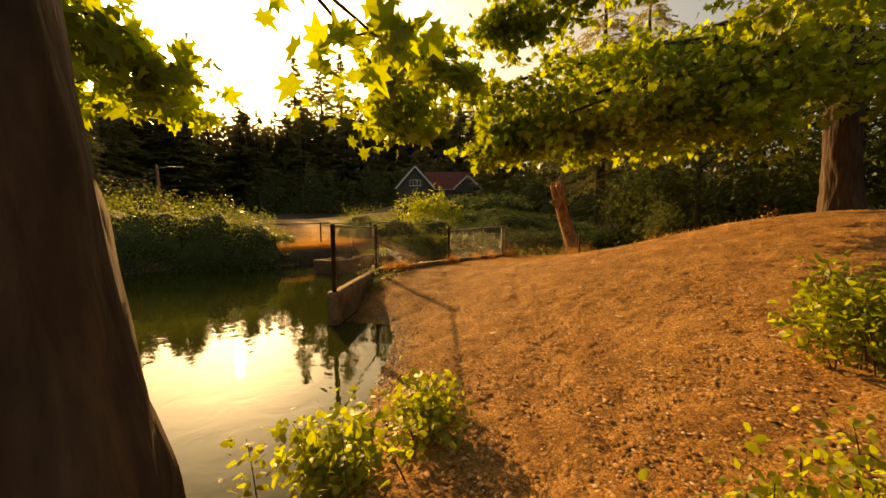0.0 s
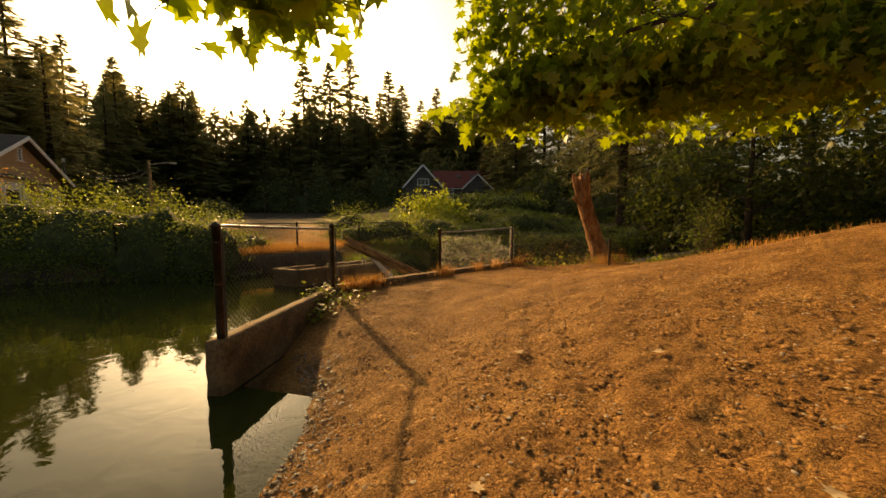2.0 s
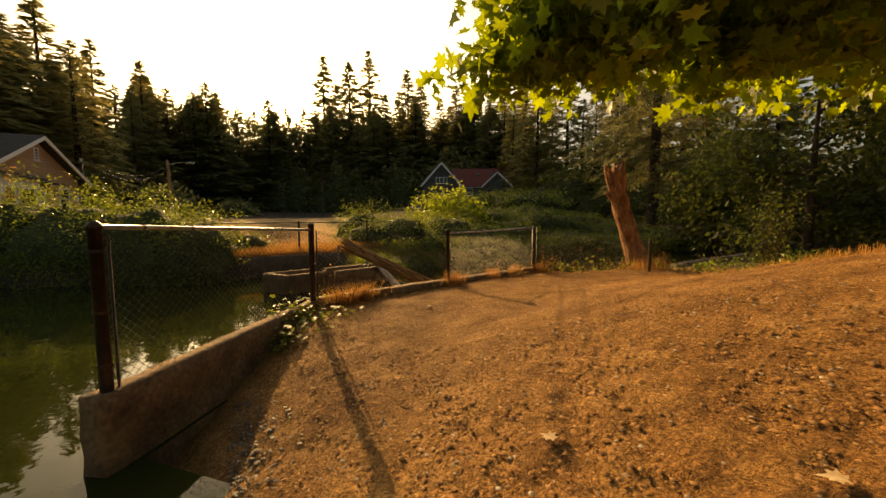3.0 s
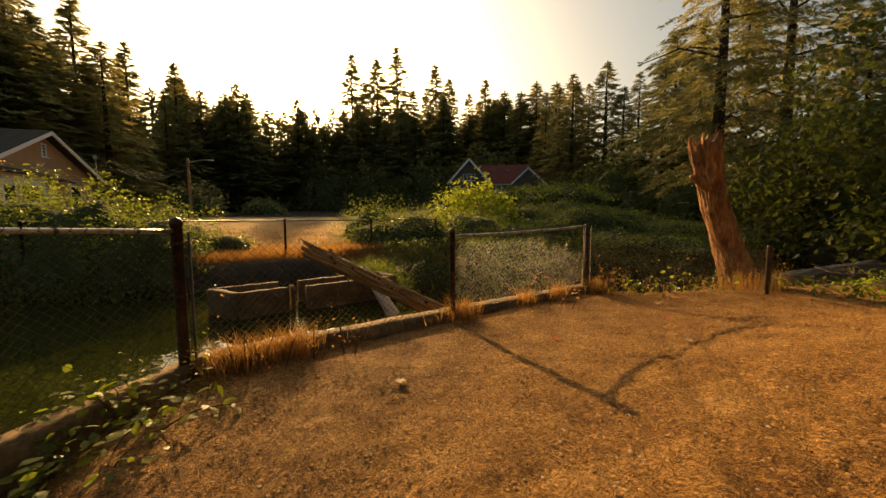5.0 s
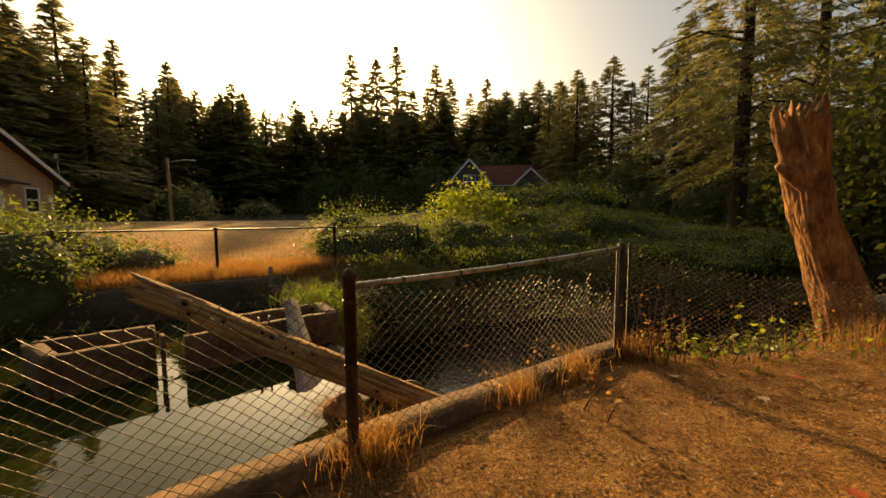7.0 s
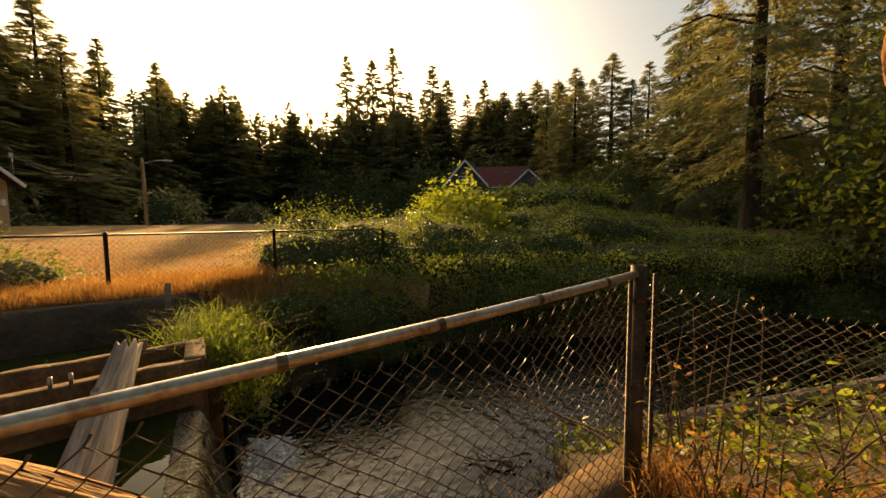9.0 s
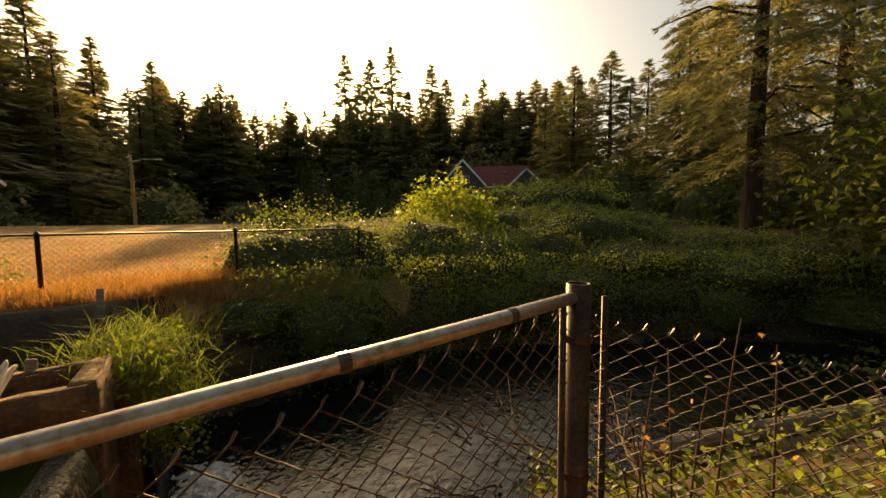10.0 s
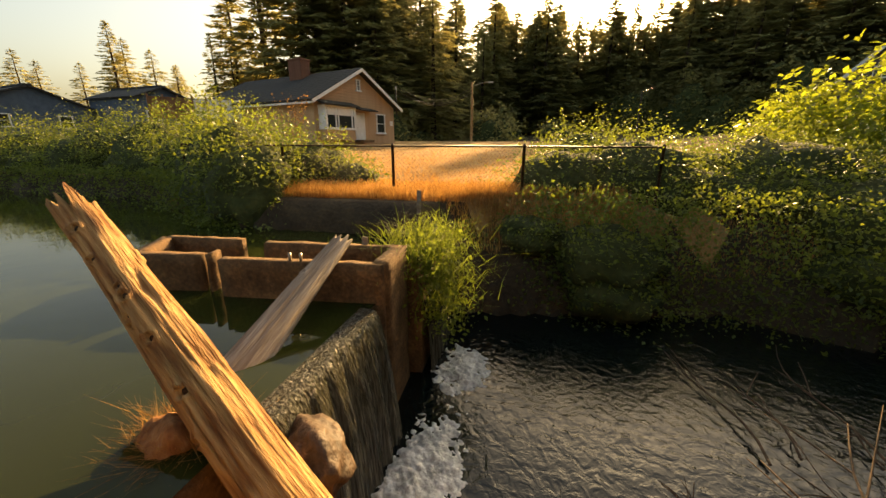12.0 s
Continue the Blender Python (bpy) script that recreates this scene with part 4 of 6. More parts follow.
def leafy_tree(x, y, h, r0, crown_r, low, seed, n, size, mat, label, shape=None, lean=(0, 0), limbs=9, name="broadleaf_tree"):
    """Tapered trunk, limbs and a crown of many leaf clumps with gaps."""
    r = np.random.default_rng(seed)
    z = at_ground(x, y)
    t = thing(name, (x, y, z), label, "tree")
    pts = [(lean[0] * s * s, lean[1] * s * s, s * h * 0.85 - 0.3) for s in np.linspace(0, 1, 9)]
    tv, tf = tube_arrays(pts, [r0 * (1 - 0.85 * s) + 0.3 * r0 * math.exp(-s * 18) for s in np.linspace(0, 1, 9)], 12)
    place("trunk", poly_mesh("trunk", tv, tf), BARK, t, flat=False)
    clumps = []
    for k in range(limbs):
        a, s = r.uniform(0, 6.28), r.uniform(low, 0.85)
        ln = crown_r * r.uniform(0.55, 1.0)
        b = np.array([lean[0] * s * s, lean[1] * s * s, s * h * 0.85])
        e = b + np.array([math.cos(a) * ln, math.sin(a) * ln, h * r.uniform(-0.03, 0.14)])
        m = (b + e) / 2 + np.array([0, 0, 0.12 * ln])
        tube("limb", [tuple(b), tuple(m), tuple(e)], [r0 * 0.3, r0 * 0.18, 0.02], BARK, t, sides=6)
        clumps += [(m, 0.45), (e, 0.5), ((m + e) / 2, 0.5)]
    for _ in range(limbs):
        a, d = r.uniform(0, 6.28), crown_r * r.uniform(0.2, 0.95)
        clumps.append((np.array([lean[0] + math.cos(a) * d, lean[1] + math.sin(a) * d, h * r.uniform(low, 1.0)]), 0.5))
    per = max(20, n // len(clumps))
    cs = np.vstack([c + r.normal(size=(per, 3)) * np.array([1, 1, 0.65]) * crown_r * w * 0.5 for c, w in clumps])
    v, f = leaf_cloud(r, cs, size * r.uniform(0.6, 1.3, len(cs)), shape, 0.45, 0.5)
    place("crown", mesh_np("crown", v, f), mat, t)
    return t


WOODSIDE = "dark leafy tree in the shaded stream-side wood"
for i, (x, y, h, cr) in enumerate([(14.5, 27.5, 8, 2.8), (13.5, 21, 9, 3), (18.5, 23.5, 14, 4), (22, 19, 15, 4.5), (16.5, 16.5, 12, 3.6), (23, 12, 15, 5), (19, 8, 14, 4.5), (27, 24, 17, 5), (30, 14, 17, 5), (17.5, 12, 10, 3)]):
    leafy_tree(x, y, h, 0.22, cr, 0.15, 40 + i, 5200, 0.26, BROAD, WOODSIDE)

# ---------------------------------------------------------------- undergrowth of the woods
def shrub_bank(name, spots, n, size, mat, label, seed, core=None, flat=0.62, shape=None):
    """A thicket over the mounds in spots (x, y, half width x, half width y, height above ground): leaves on its uneven skin and some inside."""
    r = np.random.default_rng(seed)
    area = np.array([(a + 0.3) * (b + 0.3) + c * (a + b) for _, _, a, b, c in spots])
    pick = r.choice(len(spots), n, p=area / area.sum())
    sp = np.array(spots)[pick]
    a = r.uniform(0, 6.28, n)
    e = np.arccos(r.uniform(0.0, 1, n))
    lump = 1 + 0.17 * np.sin(a * 5 + sp[:, 0] * 3) + 0.14 * np.sin(e * 7 + a * 3 + sp[:, 1]) + 0.09 * r.normal(size=n)
    deep = np.where(r.random(n) < 0.3, r.uniform(0.7, 1, n), 1) * lump
    x = sp[:, 0] + np.cos(a) * np.sin(e) * sp[:, 2] * deep
    y = sp[:, 1] + np.sin(a) * np.sin(e) * sp[:, 3] * deep
    g = height(sp[:, 0], sp[:, 1])
    gz = height(x, y)
    z = np.maximum(g + np.cos(e) * sp[:, 4] * deep - 0.1, gz + 0.05)
    z = np.where(np.sin(e) > 0.97, gz + (z - gz) * 0.6, z)
    v, f = leaf_cloud(r, np.stack([x, y, z], 1), size * r.uniform(0.55, 1.35, n), shape, flat, 0.4)
    ob = place(name, mesh_np(name, v, f), mat)
    tagged(ob, label, "shrub", kind="stuff")
    # Solid dark hulls fill the mounds; their colour stands in for inner shade.
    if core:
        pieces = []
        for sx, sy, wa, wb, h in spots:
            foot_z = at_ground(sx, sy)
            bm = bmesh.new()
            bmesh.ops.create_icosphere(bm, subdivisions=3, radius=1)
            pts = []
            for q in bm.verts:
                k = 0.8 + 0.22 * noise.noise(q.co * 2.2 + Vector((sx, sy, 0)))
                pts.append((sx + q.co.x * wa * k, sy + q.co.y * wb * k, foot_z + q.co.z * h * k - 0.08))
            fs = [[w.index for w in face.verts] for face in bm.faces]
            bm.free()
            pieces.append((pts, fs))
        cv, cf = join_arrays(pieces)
        place("shade_core", mesh_np("shade_core", cv, cf), core, ob, "solid dark hull inside, coloured for the shade among the leaves", flat=False)
    return ob


# Leaf greens darkened for the filler hulls, shade put into the colour.
CORE_SHADE = material("thicket_core_shade", [(0.018, 0.024, 0.007), (0.045, 0.055, 0.015), (0.085, 0.09, 0.028)], 3, 0.95, 0, 0.1, 9)
# understorey below the far wood
band = [(x, 112 - 0.003 * (x + 20) ** 2 + 3 * math.sin(x), 6, 3.0, 10 + 3.0 * math.sin(x * 1.7)) for x in range(-80, 26, 6)]
shrub_bank("woodland_undergrowth", band, 16000, 1.0, FIR, "dark undergrowth along the foot of the far wood", 51, CORE_SHADE)
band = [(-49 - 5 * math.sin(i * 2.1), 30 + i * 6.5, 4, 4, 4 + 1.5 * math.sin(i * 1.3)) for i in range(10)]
shrub_bank("woodland_undergrowth", band, 6000, 0.8, FIR, "dark undergrowth behind the tan house", 52, CORE_SHADE)
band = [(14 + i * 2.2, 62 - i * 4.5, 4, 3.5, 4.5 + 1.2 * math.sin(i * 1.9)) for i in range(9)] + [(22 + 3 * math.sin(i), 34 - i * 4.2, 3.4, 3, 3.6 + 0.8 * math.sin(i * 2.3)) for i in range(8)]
shrub_bank("woodland_undergrowth", band, 16000, 0.5, BROAD, "dark undergrowth below the stream-side wood", 53, CORE_SHADE)

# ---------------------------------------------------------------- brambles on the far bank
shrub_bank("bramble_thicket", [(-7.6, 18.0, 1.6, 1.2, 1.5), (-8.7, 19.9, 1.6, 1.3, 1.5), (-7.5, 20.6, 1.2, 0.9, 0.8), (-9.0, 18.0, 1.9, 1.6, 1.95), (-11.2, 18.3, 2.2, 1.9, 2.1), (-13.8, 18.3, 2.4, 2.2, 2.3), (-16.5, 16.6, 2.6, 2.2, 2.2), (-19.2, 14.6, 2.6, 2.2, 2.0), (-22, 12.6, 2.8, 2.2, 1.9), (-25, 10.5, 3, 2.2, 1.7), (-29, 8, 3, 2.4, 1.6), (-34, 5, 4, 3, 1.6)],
           76000, 0.088, BRAMBLE, "broad sunlit bramble thicket hanging over the pond", 61, CORE_SHADE)
mound_rng = np.random.default_rng(62)
SLOPE_MOUNDS = [(-3.4, 24.6, 1.6, 1.6, 1.25), (-2.2, 26.0, 2.0, 1.8, 1.5), (-4.6, 27.6, 2.0, 1.5, 1.75), (-1.5, 23.4, 1.5, 1.3, 0.9), (0.0, 28.5, 2.2, 2.0, 1.5), (-2.7, 22.4, 1.0, 0.7, 0.5)]
for i in range(46):
    mound_x = -1.2 + 15 * i / 45 + float(mound_rng.normal()) * 0.5
    mound_f = float(mound_rng.uniform(0.4, 8.5))
    edge = float(np.interp(mound_x, [-2.2, 0.4, 4, 10, 20], [21.2, 24.4, 25.6, 26.4, 25]))
    w = float(mound_rng.uniform(1.0, 2.0))
    SLOPE_MOUNDS.append((mound_x, edge + mound_f, w, w * float(mound_rng.uniform(0.7, 1.1)), float(mound_rng.uniform(0.6, 1.35)) * (1.0 - 0.05 * max(0, mound_x - 3))))
shrub_bank("bramble_thicket", SLOPE_MOUNDS, 100000, 0.088, BRAMBLE, "tangled bramble slope above the stream", 62, CORE_SHADE)
shrub_bank("leafy_bush", [(0.6, 32.4, 1.3, 1.2, 2.5), (-0.6, 33.6, 1.4, 1.2, 2.3), (1.6, 31.2, 1.2, 1.0, 1.7)], 4200, 0.24, YELLOW_LEAF, "bright yellow-green bush glowing against the light", 63, None)
shrub_bank("leafy_bush", [(-1.6, 40, 2.2, 1.8, 2.6), (1.0, 41, 2.0, 1.8, 2.0)], 2600, 0.26, YELLOW_LEAF, "green bush in front of the red-roofed house", 64, CORE_SHADE)
shrub_bank("bramble_thicket", [(6, 36, 3.2, 2, 1.3), (9.5, 37, 3.0, 2.2, 0.6), (4, 39, 2.6, 2, 1.2)], 7000, 0.2, BRAMBLE, "bramble-covered crest of the low hill", 65, CORE_SHADE)


def hanging_sprays(name, line, n, low, size, seed, mat, label):
    """Shoots that hang down the bank from its edge."""
    r = np.random.default_rng(seed)
    s = r.uniform(0, len(line) - 1.001, n)
    i = s.astype(int)
    L = np.array(line)
    p = L[i] + (L[i + 1] - L[i]) * (s - i)[:, None]
    d = r.uniform(0, 1, n) ** 1.3
    x = p[:, 0] + r.normal(size=n) * 0.25 + 0.35 * d
    y = p[:, 1] + r.normal(size=n) * 0.25 - 0.5 * d
    z = 0.35 - d * low + 0.12 * np.sin(s * 17)
    v, f = leaf_cloud(r, np.stack([x, y, z], 1), size * r.uniform(0.6, 1.3, n), None, 0.3, 0.8)
    return tagged(place(name, mesh_np(name, v, f), mat), label, "shrub", kind="stuff")


hanging_sprays("hanging_bramble", [(-24, 9.2), (-17.5, 13.4), (-12.6, 16.6), (-8.6, 17.4), (-7, 17.8)], 13000, 1.0, 0.09, 71, BRAMBLE, "bramble shoots trailing to the pond")
hanging_sprays("hanging_bramble", [(-2.4, 22.2), (-0.6, 24.0), (1.2, 25.2), (4, 26.2), (8, 27), (14, 27)], 13000, 2.45, 0.09, 72, BRAMBLE, "bramble shoots trailing to the stream")

# ---------------------------------------------------------------- grass
def tuft_field(name, n, where, tall, wide, mat, label, seed, lean=0.35, lift=0.0):
    r = np.random.default_rng(seed)
    x, y = where(r, n)
    z = height(x, y) - 0.02 + lift
    v, f = blades(r, np.stack([x, y, z], 1), tall * r.uniform(0.4, 1.25, len(x)), wide, lean)
    return tagged(place(name, mesh_np(name, v, f), mat), label, "grass", kind="stuff")


def field_spots(r, n):
    s = r.uniform(-4, 13, n)
    d = r.exponential(7.0, n) - 0.9
    x, y = -7.36 + 0.71 * s - 0.71 * d, 18.76 + 0.7 * s + 0.7 * d
    return x, y


tuft_field("dry_grass", 40000, field_spots, 0.13, 0.007, STRAW, "dry golden meadow grass behind the fence", 81)
tuft_field("dry_grass", 14000, lambda r, n: ((lambda s, d: (-7.9 + 0.71 * s - 0.71 * d, 18.2 + 0.7 * s + 0.7 * d))(r.uniform(0, 9, n), r.uniform(-0.5, 0.9, n))), 0.3, 0.006, STRAW, "tall dry grass along the bank top", 82)


tuft_field("bank_grass", 9000, lambda r, n: ((lambda s, d: (-7.4 + 0.75 * s - 0.66 * d, 16.95 + 0.66 * s + 0.75 * d))(r.uniform(0, 6.6, n), r.uniform(0.55, 1.7, n))), 0.3, 0.005, STRAW, "dry grass hanging over the shaded bank", 90, 0.9)


def fence_foot(r, n):
    L = np.array(FENCE_LINE[1:] + [POST_E])
    s = r.uniform(0, 3, n)
    s = np.where(r.random(n) < 0.96, np.array([0.12, 0.14, 0.27, 0.3, 0.29, 1.02, 1.04, 1.45, 1.72, 2.05])[r.integers(0, 10, n)] + r.normal(size=n) * 0.017, s)
    s = np.clip(s, 0, 2.999)
    i = s.astype(int)
    p = L[i] + (L[i + 1] - L[i]) * (s - i)[:, None]
    return p[:, 0] + r.normal(size=n) * 0.09, p[:, 1] + r.normal(size=n) * 0.09


tuft_field("dry_grass", 4600, fence_foot, 0.3, 0.0026, STRAW, "dry orange grass tufts at the fence foot", 83, 1.1, 0.03)
tuft_field("dry_grass", 700, lambda r, n: (5.75 + r.normal(size=n) * 0.4, 17.3 + r.normal(size=n) * 0.25), 0.45, 0.0025, STRAW, "dry stalks round the stump foot", 84, 0.4)
tuft_field("dry_grass", 1800, lambda r, n: (r.uniform(5.5, 9.5, n), 13.6 - 0.35 * (r.uniform(0, 5, n)) + r.normal(size=n) * 0.5), 0.18, 0.004, STRAW, "short dry grass on the mound crest", 85)
weir_wall(BR - N * 0.1, (-3.6, 20.75), 0.5, -0.42, -2.5, 21, "dam_block")
wr = np.random.default_rng(86)
wn_c = np.array([(-1.75, 18.95, -0.4), (-2.0, 19.3, -0.36), (-2.35, 19.7, -0.38), (-1.62, 19.25, -0.6), (-1.5, 19.1, -0.85), (-2.7, 20.0, -0.4), (-2.1, 18.85, -0.3)])[wr.integers(0, 7, 1900)]
v, f = blades(wr, wn_c + wr.normal(size=(1900, 3)) * np.array([0.26, 0.26, 0.14]), wr.uniform(0.08, 0.42, 1900) * wr.uniform(0.7, 1.3, 1900), 0.006, 2.4)
tagged(place("weir_grass", mesh_np("weir_grass", v, f), GREEN_GRASS), "lush green grass hanging round the weir end", "grass", kind="stuff")
wl_c = np.array([(-1.75, 18.95, -0.32), (-2.0, 19.3, -0.28), (-2.3, 19.65, -0.3), (-1.6, 19.2, -0.6), (-1.5, 19.1, -0.9), (-1.48, 19.15, -1.15)])[wr.integers(0, 6, 2600)] + wr.normal(size=(2600, 3)) * np.array([0.22, 0.22, 0.16])
v, f = leaf_cloud(wr, wl_c, wr.uniform(0.03, 0.09, 2600), None, 0.35, 0.8)
tagged(place("weir_weed", mesh_np("weir_weed", v, f), GREEN_GRASS), "leafy green weed hanging over the weir end", "plant", kind="stuff")
tuft_field("weir_grass", 500, lambda r, n: (-3.0 + r.normal(size=n) * 0.3, 18.3 + r.normal(size=n) * 0.3), 0.5, 0.01, GREEN_GRASS, "green reeds growing in the weir box", 87, 0.3, 0.55)

# ---------------------------------------------------------------- maples: a trunk at the pond edge, one on the mound, low branches over the path
def maple_trunk(t, pts, radii, name="trunk"):
    rings, sides = [], 56
    v, f = [], []
    P, R = np.array(pts, float), np.array(radii, float)
    n = 90
    s = np.linspace(0, len(P) - 1, n)
    for i, q in enumerate(s):
        c = np.array([np.interp(q, range(len(P)), P[:, k]) for k in range(3)])
        r0 = float(np.interp(q, range(len(P)), R))
        for j in range(sides):
            a = 2 * math.pi * j / sides
            d = Vector((math.cos(a), math.sin(a), 0))
            rr = r0 * (1 + 0.1 * noise.noise(Vector((d.x * 4, d.y * 4, c[2] * 0.8))) + 0.1 * noise.noise(Vector((d.x * 11, d.y * 11, c[2] * 2.2))))
            v.append((c[0] + d.x * rr, c[1] + d.y * rr, c[2]))
    for i in range(n - 1):
        for j in range(sides):
            k = (j + 1) % sides
            f.append((i * sides + j, i * sides + k, (i + 1) * sides + k, (i + 1) * sides + j))
    return place(name, poly_mesh(name, v, f), BARK, t, flat=False)


def maple_branch(t, pts, r0, leaves, spread, size, seed, hang=0.25, lo=0.15):
    """A bough along pts with twigs and hanging maple leaves."""
    r = np.random.default_rng(seed)
    P = np.array(pts, float)
    n = len(P)
    bough = tube("bough", pts, [r0 * (1 - 0.85 * i / (n - 1)) + 0.006 for i in range(n)], BARK, t, sides=7)
    cs = []
    twigs = []
    for k in range(max(4, leaves // 26)):
        s = (lo + (1 - lo) * r.uniform(0, 1) ** 0.65) * (n - 1.001)
        i = int(s)
        b = P[i] + (P[i + 1] - P[i]) * (s - i)
        e = b + np.clip(r.normal(size=3), -1.2, 1.2) * np.array([1, 1, 0.45]) * spread - np.array([0, 0, hang * spread])
        twigs.append(tube_arrays([b, (b + e) / 2 + [0, 0, 0.06], e], [0.009, 0.006, 0.003], 4, cap=False))
        m = 26
        w = r.uniform(0.25, 1.1, (m, 1))
        cs.append(b + (e - b) * w + r.normal(size=(m, 3)) * np.array([0.2, 0.2, 0.14]) * (0.6 + spread * 0.25))
    tv, tf = join_arrays(twigs)
    place("twig", mesh_np("twig", tv, tf), TWIG, bough)
    cs = np.vstack(cs)
    v, f = leaf_cloud(r, cs, size * r.uniform(0.55, 1.2, len(cs)), MAPLE, 0.26, 1.1)
    place("foliage", mesh_np("foliage", v, f), MAPLE_LEAF, bough, "backlit lobed maple leaves")
    return bough


maple = thing("maple_tree", (0, 0, 0), "dark-barked maple trunk at the pond edge with low boughs", "tree")
maple_trunk(maple, [(-1.8, 4.1, -0.6), (-1.86, 4.1, 0.2), (-1.98, 4.08, 1.2), (-2.1, 4.05, 2.6), (-2.2, 4.0, 4.5), (-2.2, 3.9, 7.5)], [0.52, 0.475, 0.45, 0.43, 0.36, 0.22])
maple_branch(maple, [(-2.1, 4.05, 3.2), (-1.6, 4.9, 3.4), (-1.1, 6.0, 3.15), (-0.6, 7.3, 2.85), (-0.35, 8.0, 2.65)], 0.016, 520, 0.5, 0.18, 101, 0.3, 0.62)
maple_branch(maple, [(-2.1, 4.1, 2.7), (-2.3, 4.8, 2.8), (-2.4, 5.3, 2.65), (-2.4, 5.8, 2.45)], 0.02, 420, 0.4, 0.18, 102, 0.4, 0.4)
maple_branch(maple, [(-2.1, 4.1, 3.4), (-1.6, 5.2, 3.6), (-0.9, 6.6, 3.7), (-0.3, 7.5, 3.55), (0.1, 8.1, 3.4)], 0.016, 480, 0.42, 0.17, 103, 0.3, 0.6)
maple_branch(maple, [(-2.1, 4.0, 3.0), (-1.5, 4.3, 3.0), (-0.9, 4.9, 2.7), (-0.5, 5.4, 2.55)], 0.016, 130, 0.4, 0.21, 104, 0.2)

mound_maple = thing("maple_tree", (0, 0, 0), "large maple on the mound spreading over the path", "tree")
maple_trunk(mound_maple, [(11.9, 13.0, 0.9), (11.75, 13.0, 2.4), (11.5, 12.9, 4.5), (11.2, 12.8, 7.5), (11, 12.6, 11)], [0.55, 0.42, 0.38, 0.33, 0.2])
LOW_BOUGHS = [
    ((11.3, 12.8, 5.5), (7.0, 12.2, 4.3), (1.2, 10.8, 3.3), 1900, 0.6),
    ((11.3, 12.8, 6.0), (6.6, 11.0, 4.6), (2.4, 9.6, 3.3), 1500, 0.8),
    ((11.3, 12.8, 5.2), (8.0, 13.0, 4.0), (4.6, 12.2, 3.3), 1500, 0.7),
    ((11.3, 12.8, 6.8), (7.4, 12.8, 5.6), (2.4, 12.2, 4.5), 1600, 0.85),
    ((11.3, 12.8, 6.4), (6.0, 11.6, 5.4), (0.9, 10.6, 4.0), 1800, 0.6),
    ((11.3, 12.8, 5.6), (9.2, 11.6, 4.6), (6.6, 10.6, 3.4), 1200, 0.8),
    ((11.3, 12.8, 6.6), (8.2, 10.0, 5.4), (4.4, 7.6, 4.3), 1300, 0.9)]
HIGH_BOUGHS = [
    ((11.3, 12.8, 7.6), (8.2, 13.6, 6.4), (3.6, 13.4, 5.4), 1500, 0.95),
    ((11.3, 12.8, 5.4), (10.4, 10.8, 4.6), (9.2, 9.0, 3.7), 900, 0.8),
    ((11.3, 12.8, 5.4), (6.0, 11.8, 4.2), (1.3, 10.7, 2.95), 1500, 0.45),
    ((11.3, 12.8, 5.4), (6.4, 12.4, 4.2), (2.6, 11.4, 3.3), 1700, 0.6),
    ((11.3, 12.8, 5.6), (7.4, 12.2, 4.6), (3.8, 11.2, 3.2), 1700, 0.75),
    ((11.3, 12.8, 6.4), (7.4, 12.0, 5.2), (2.0, 11.2, 3.6), 1900, 0.75),
    ((11.3, 12.8, 6.2), (9.0, 12.6, 5.0), (6.4, 12.0, 3.6), 1700, 0.85)]
for i, (a, m, b, n, sp) in enumerate(LOW_BOUGHS + HIGH_BOUGHS):
    a, m, b = np.array(a), np.array(m), np.array(b)
    pts = [tuple((1 - t) ** 2 * a + 2 * t * (1 - t) * (m + [0, 0, 0.5]) + t * t * b) for t in np.linspace(0, 1, 8)]
    maple_branch(mound_maple, pts, 0.11, int(n * 0.72), sp, 0.19, 110 + i, 0.45)

for i, (a, b, n, sp) in enumerate([((2.6, 11.0, 3.9), (1.0, 10.7, 2.75), 900, 0.38), ((3.2, 11.2, 3.8), (2.0, 11.0, 2.85), 900, 0.4), ((4.8, 11.6, 3.9), (3.4, 11.3, 3.0), 900, 0.45),
                                   ((7.2, 11.2, 4.3), (5.6, 10.8, 3.3), 900, 0.55), ((3.5, 11.0, 5.6), (1.0, 10.4, 5.2), 1000, 0.6), ((5.0, 10.6, 6.2), (2.2, 9.8, 5.8), 1000, 0.7)]):
    a, b = np.array(a), np.array(b)
    maple_branch(mound_maple, [tuple(a + (b - a) * t + np.array([0, 0, 0.15 * math.sin(3 * t)])) for t in np.linspace(0, 1, 6)], 0.03, n, sp, 0.19, 140 + i, 0.3)

# ---------------------------------------------------------------- houses
SIDING = material("tan_lap_siding", [(0.36, 0.22, 0.12), (0.46, 0.29, 0.165), (0.54, 0.36, 0.21)], 2, 0.75, 0, 0.002, 30)
SHINGLE = material("grey_roof_shingles", [(0.022, 0.021, 0.02), (0.04, 0.038, 0.035), (0.06, 0.056, 0.05)], 3, 0.9, 0, 0.01, 40)
RED_ROOF = material("red_roof_shingles", [(0.1, 0.025, 0.02), (0.17, 0.04, 0.03), (0.22, 0.06, 0.045)], 2, 0.85, 0, 0.01, 30)
WHITE = material("white_painted_trim", [(0.6, 0.58, 0.54), (0.74, 0.72, 0.68), (0.8, 0.79, 0.76)], 3, 0.6)
BRICK = material("brown_chimney_brick", [(0.1, 0.045, 0.03), (0.18, 0.08, 0.05), (0.25, 0.12, 0.08)], 6, 0.9, 0, 0.01, 30)
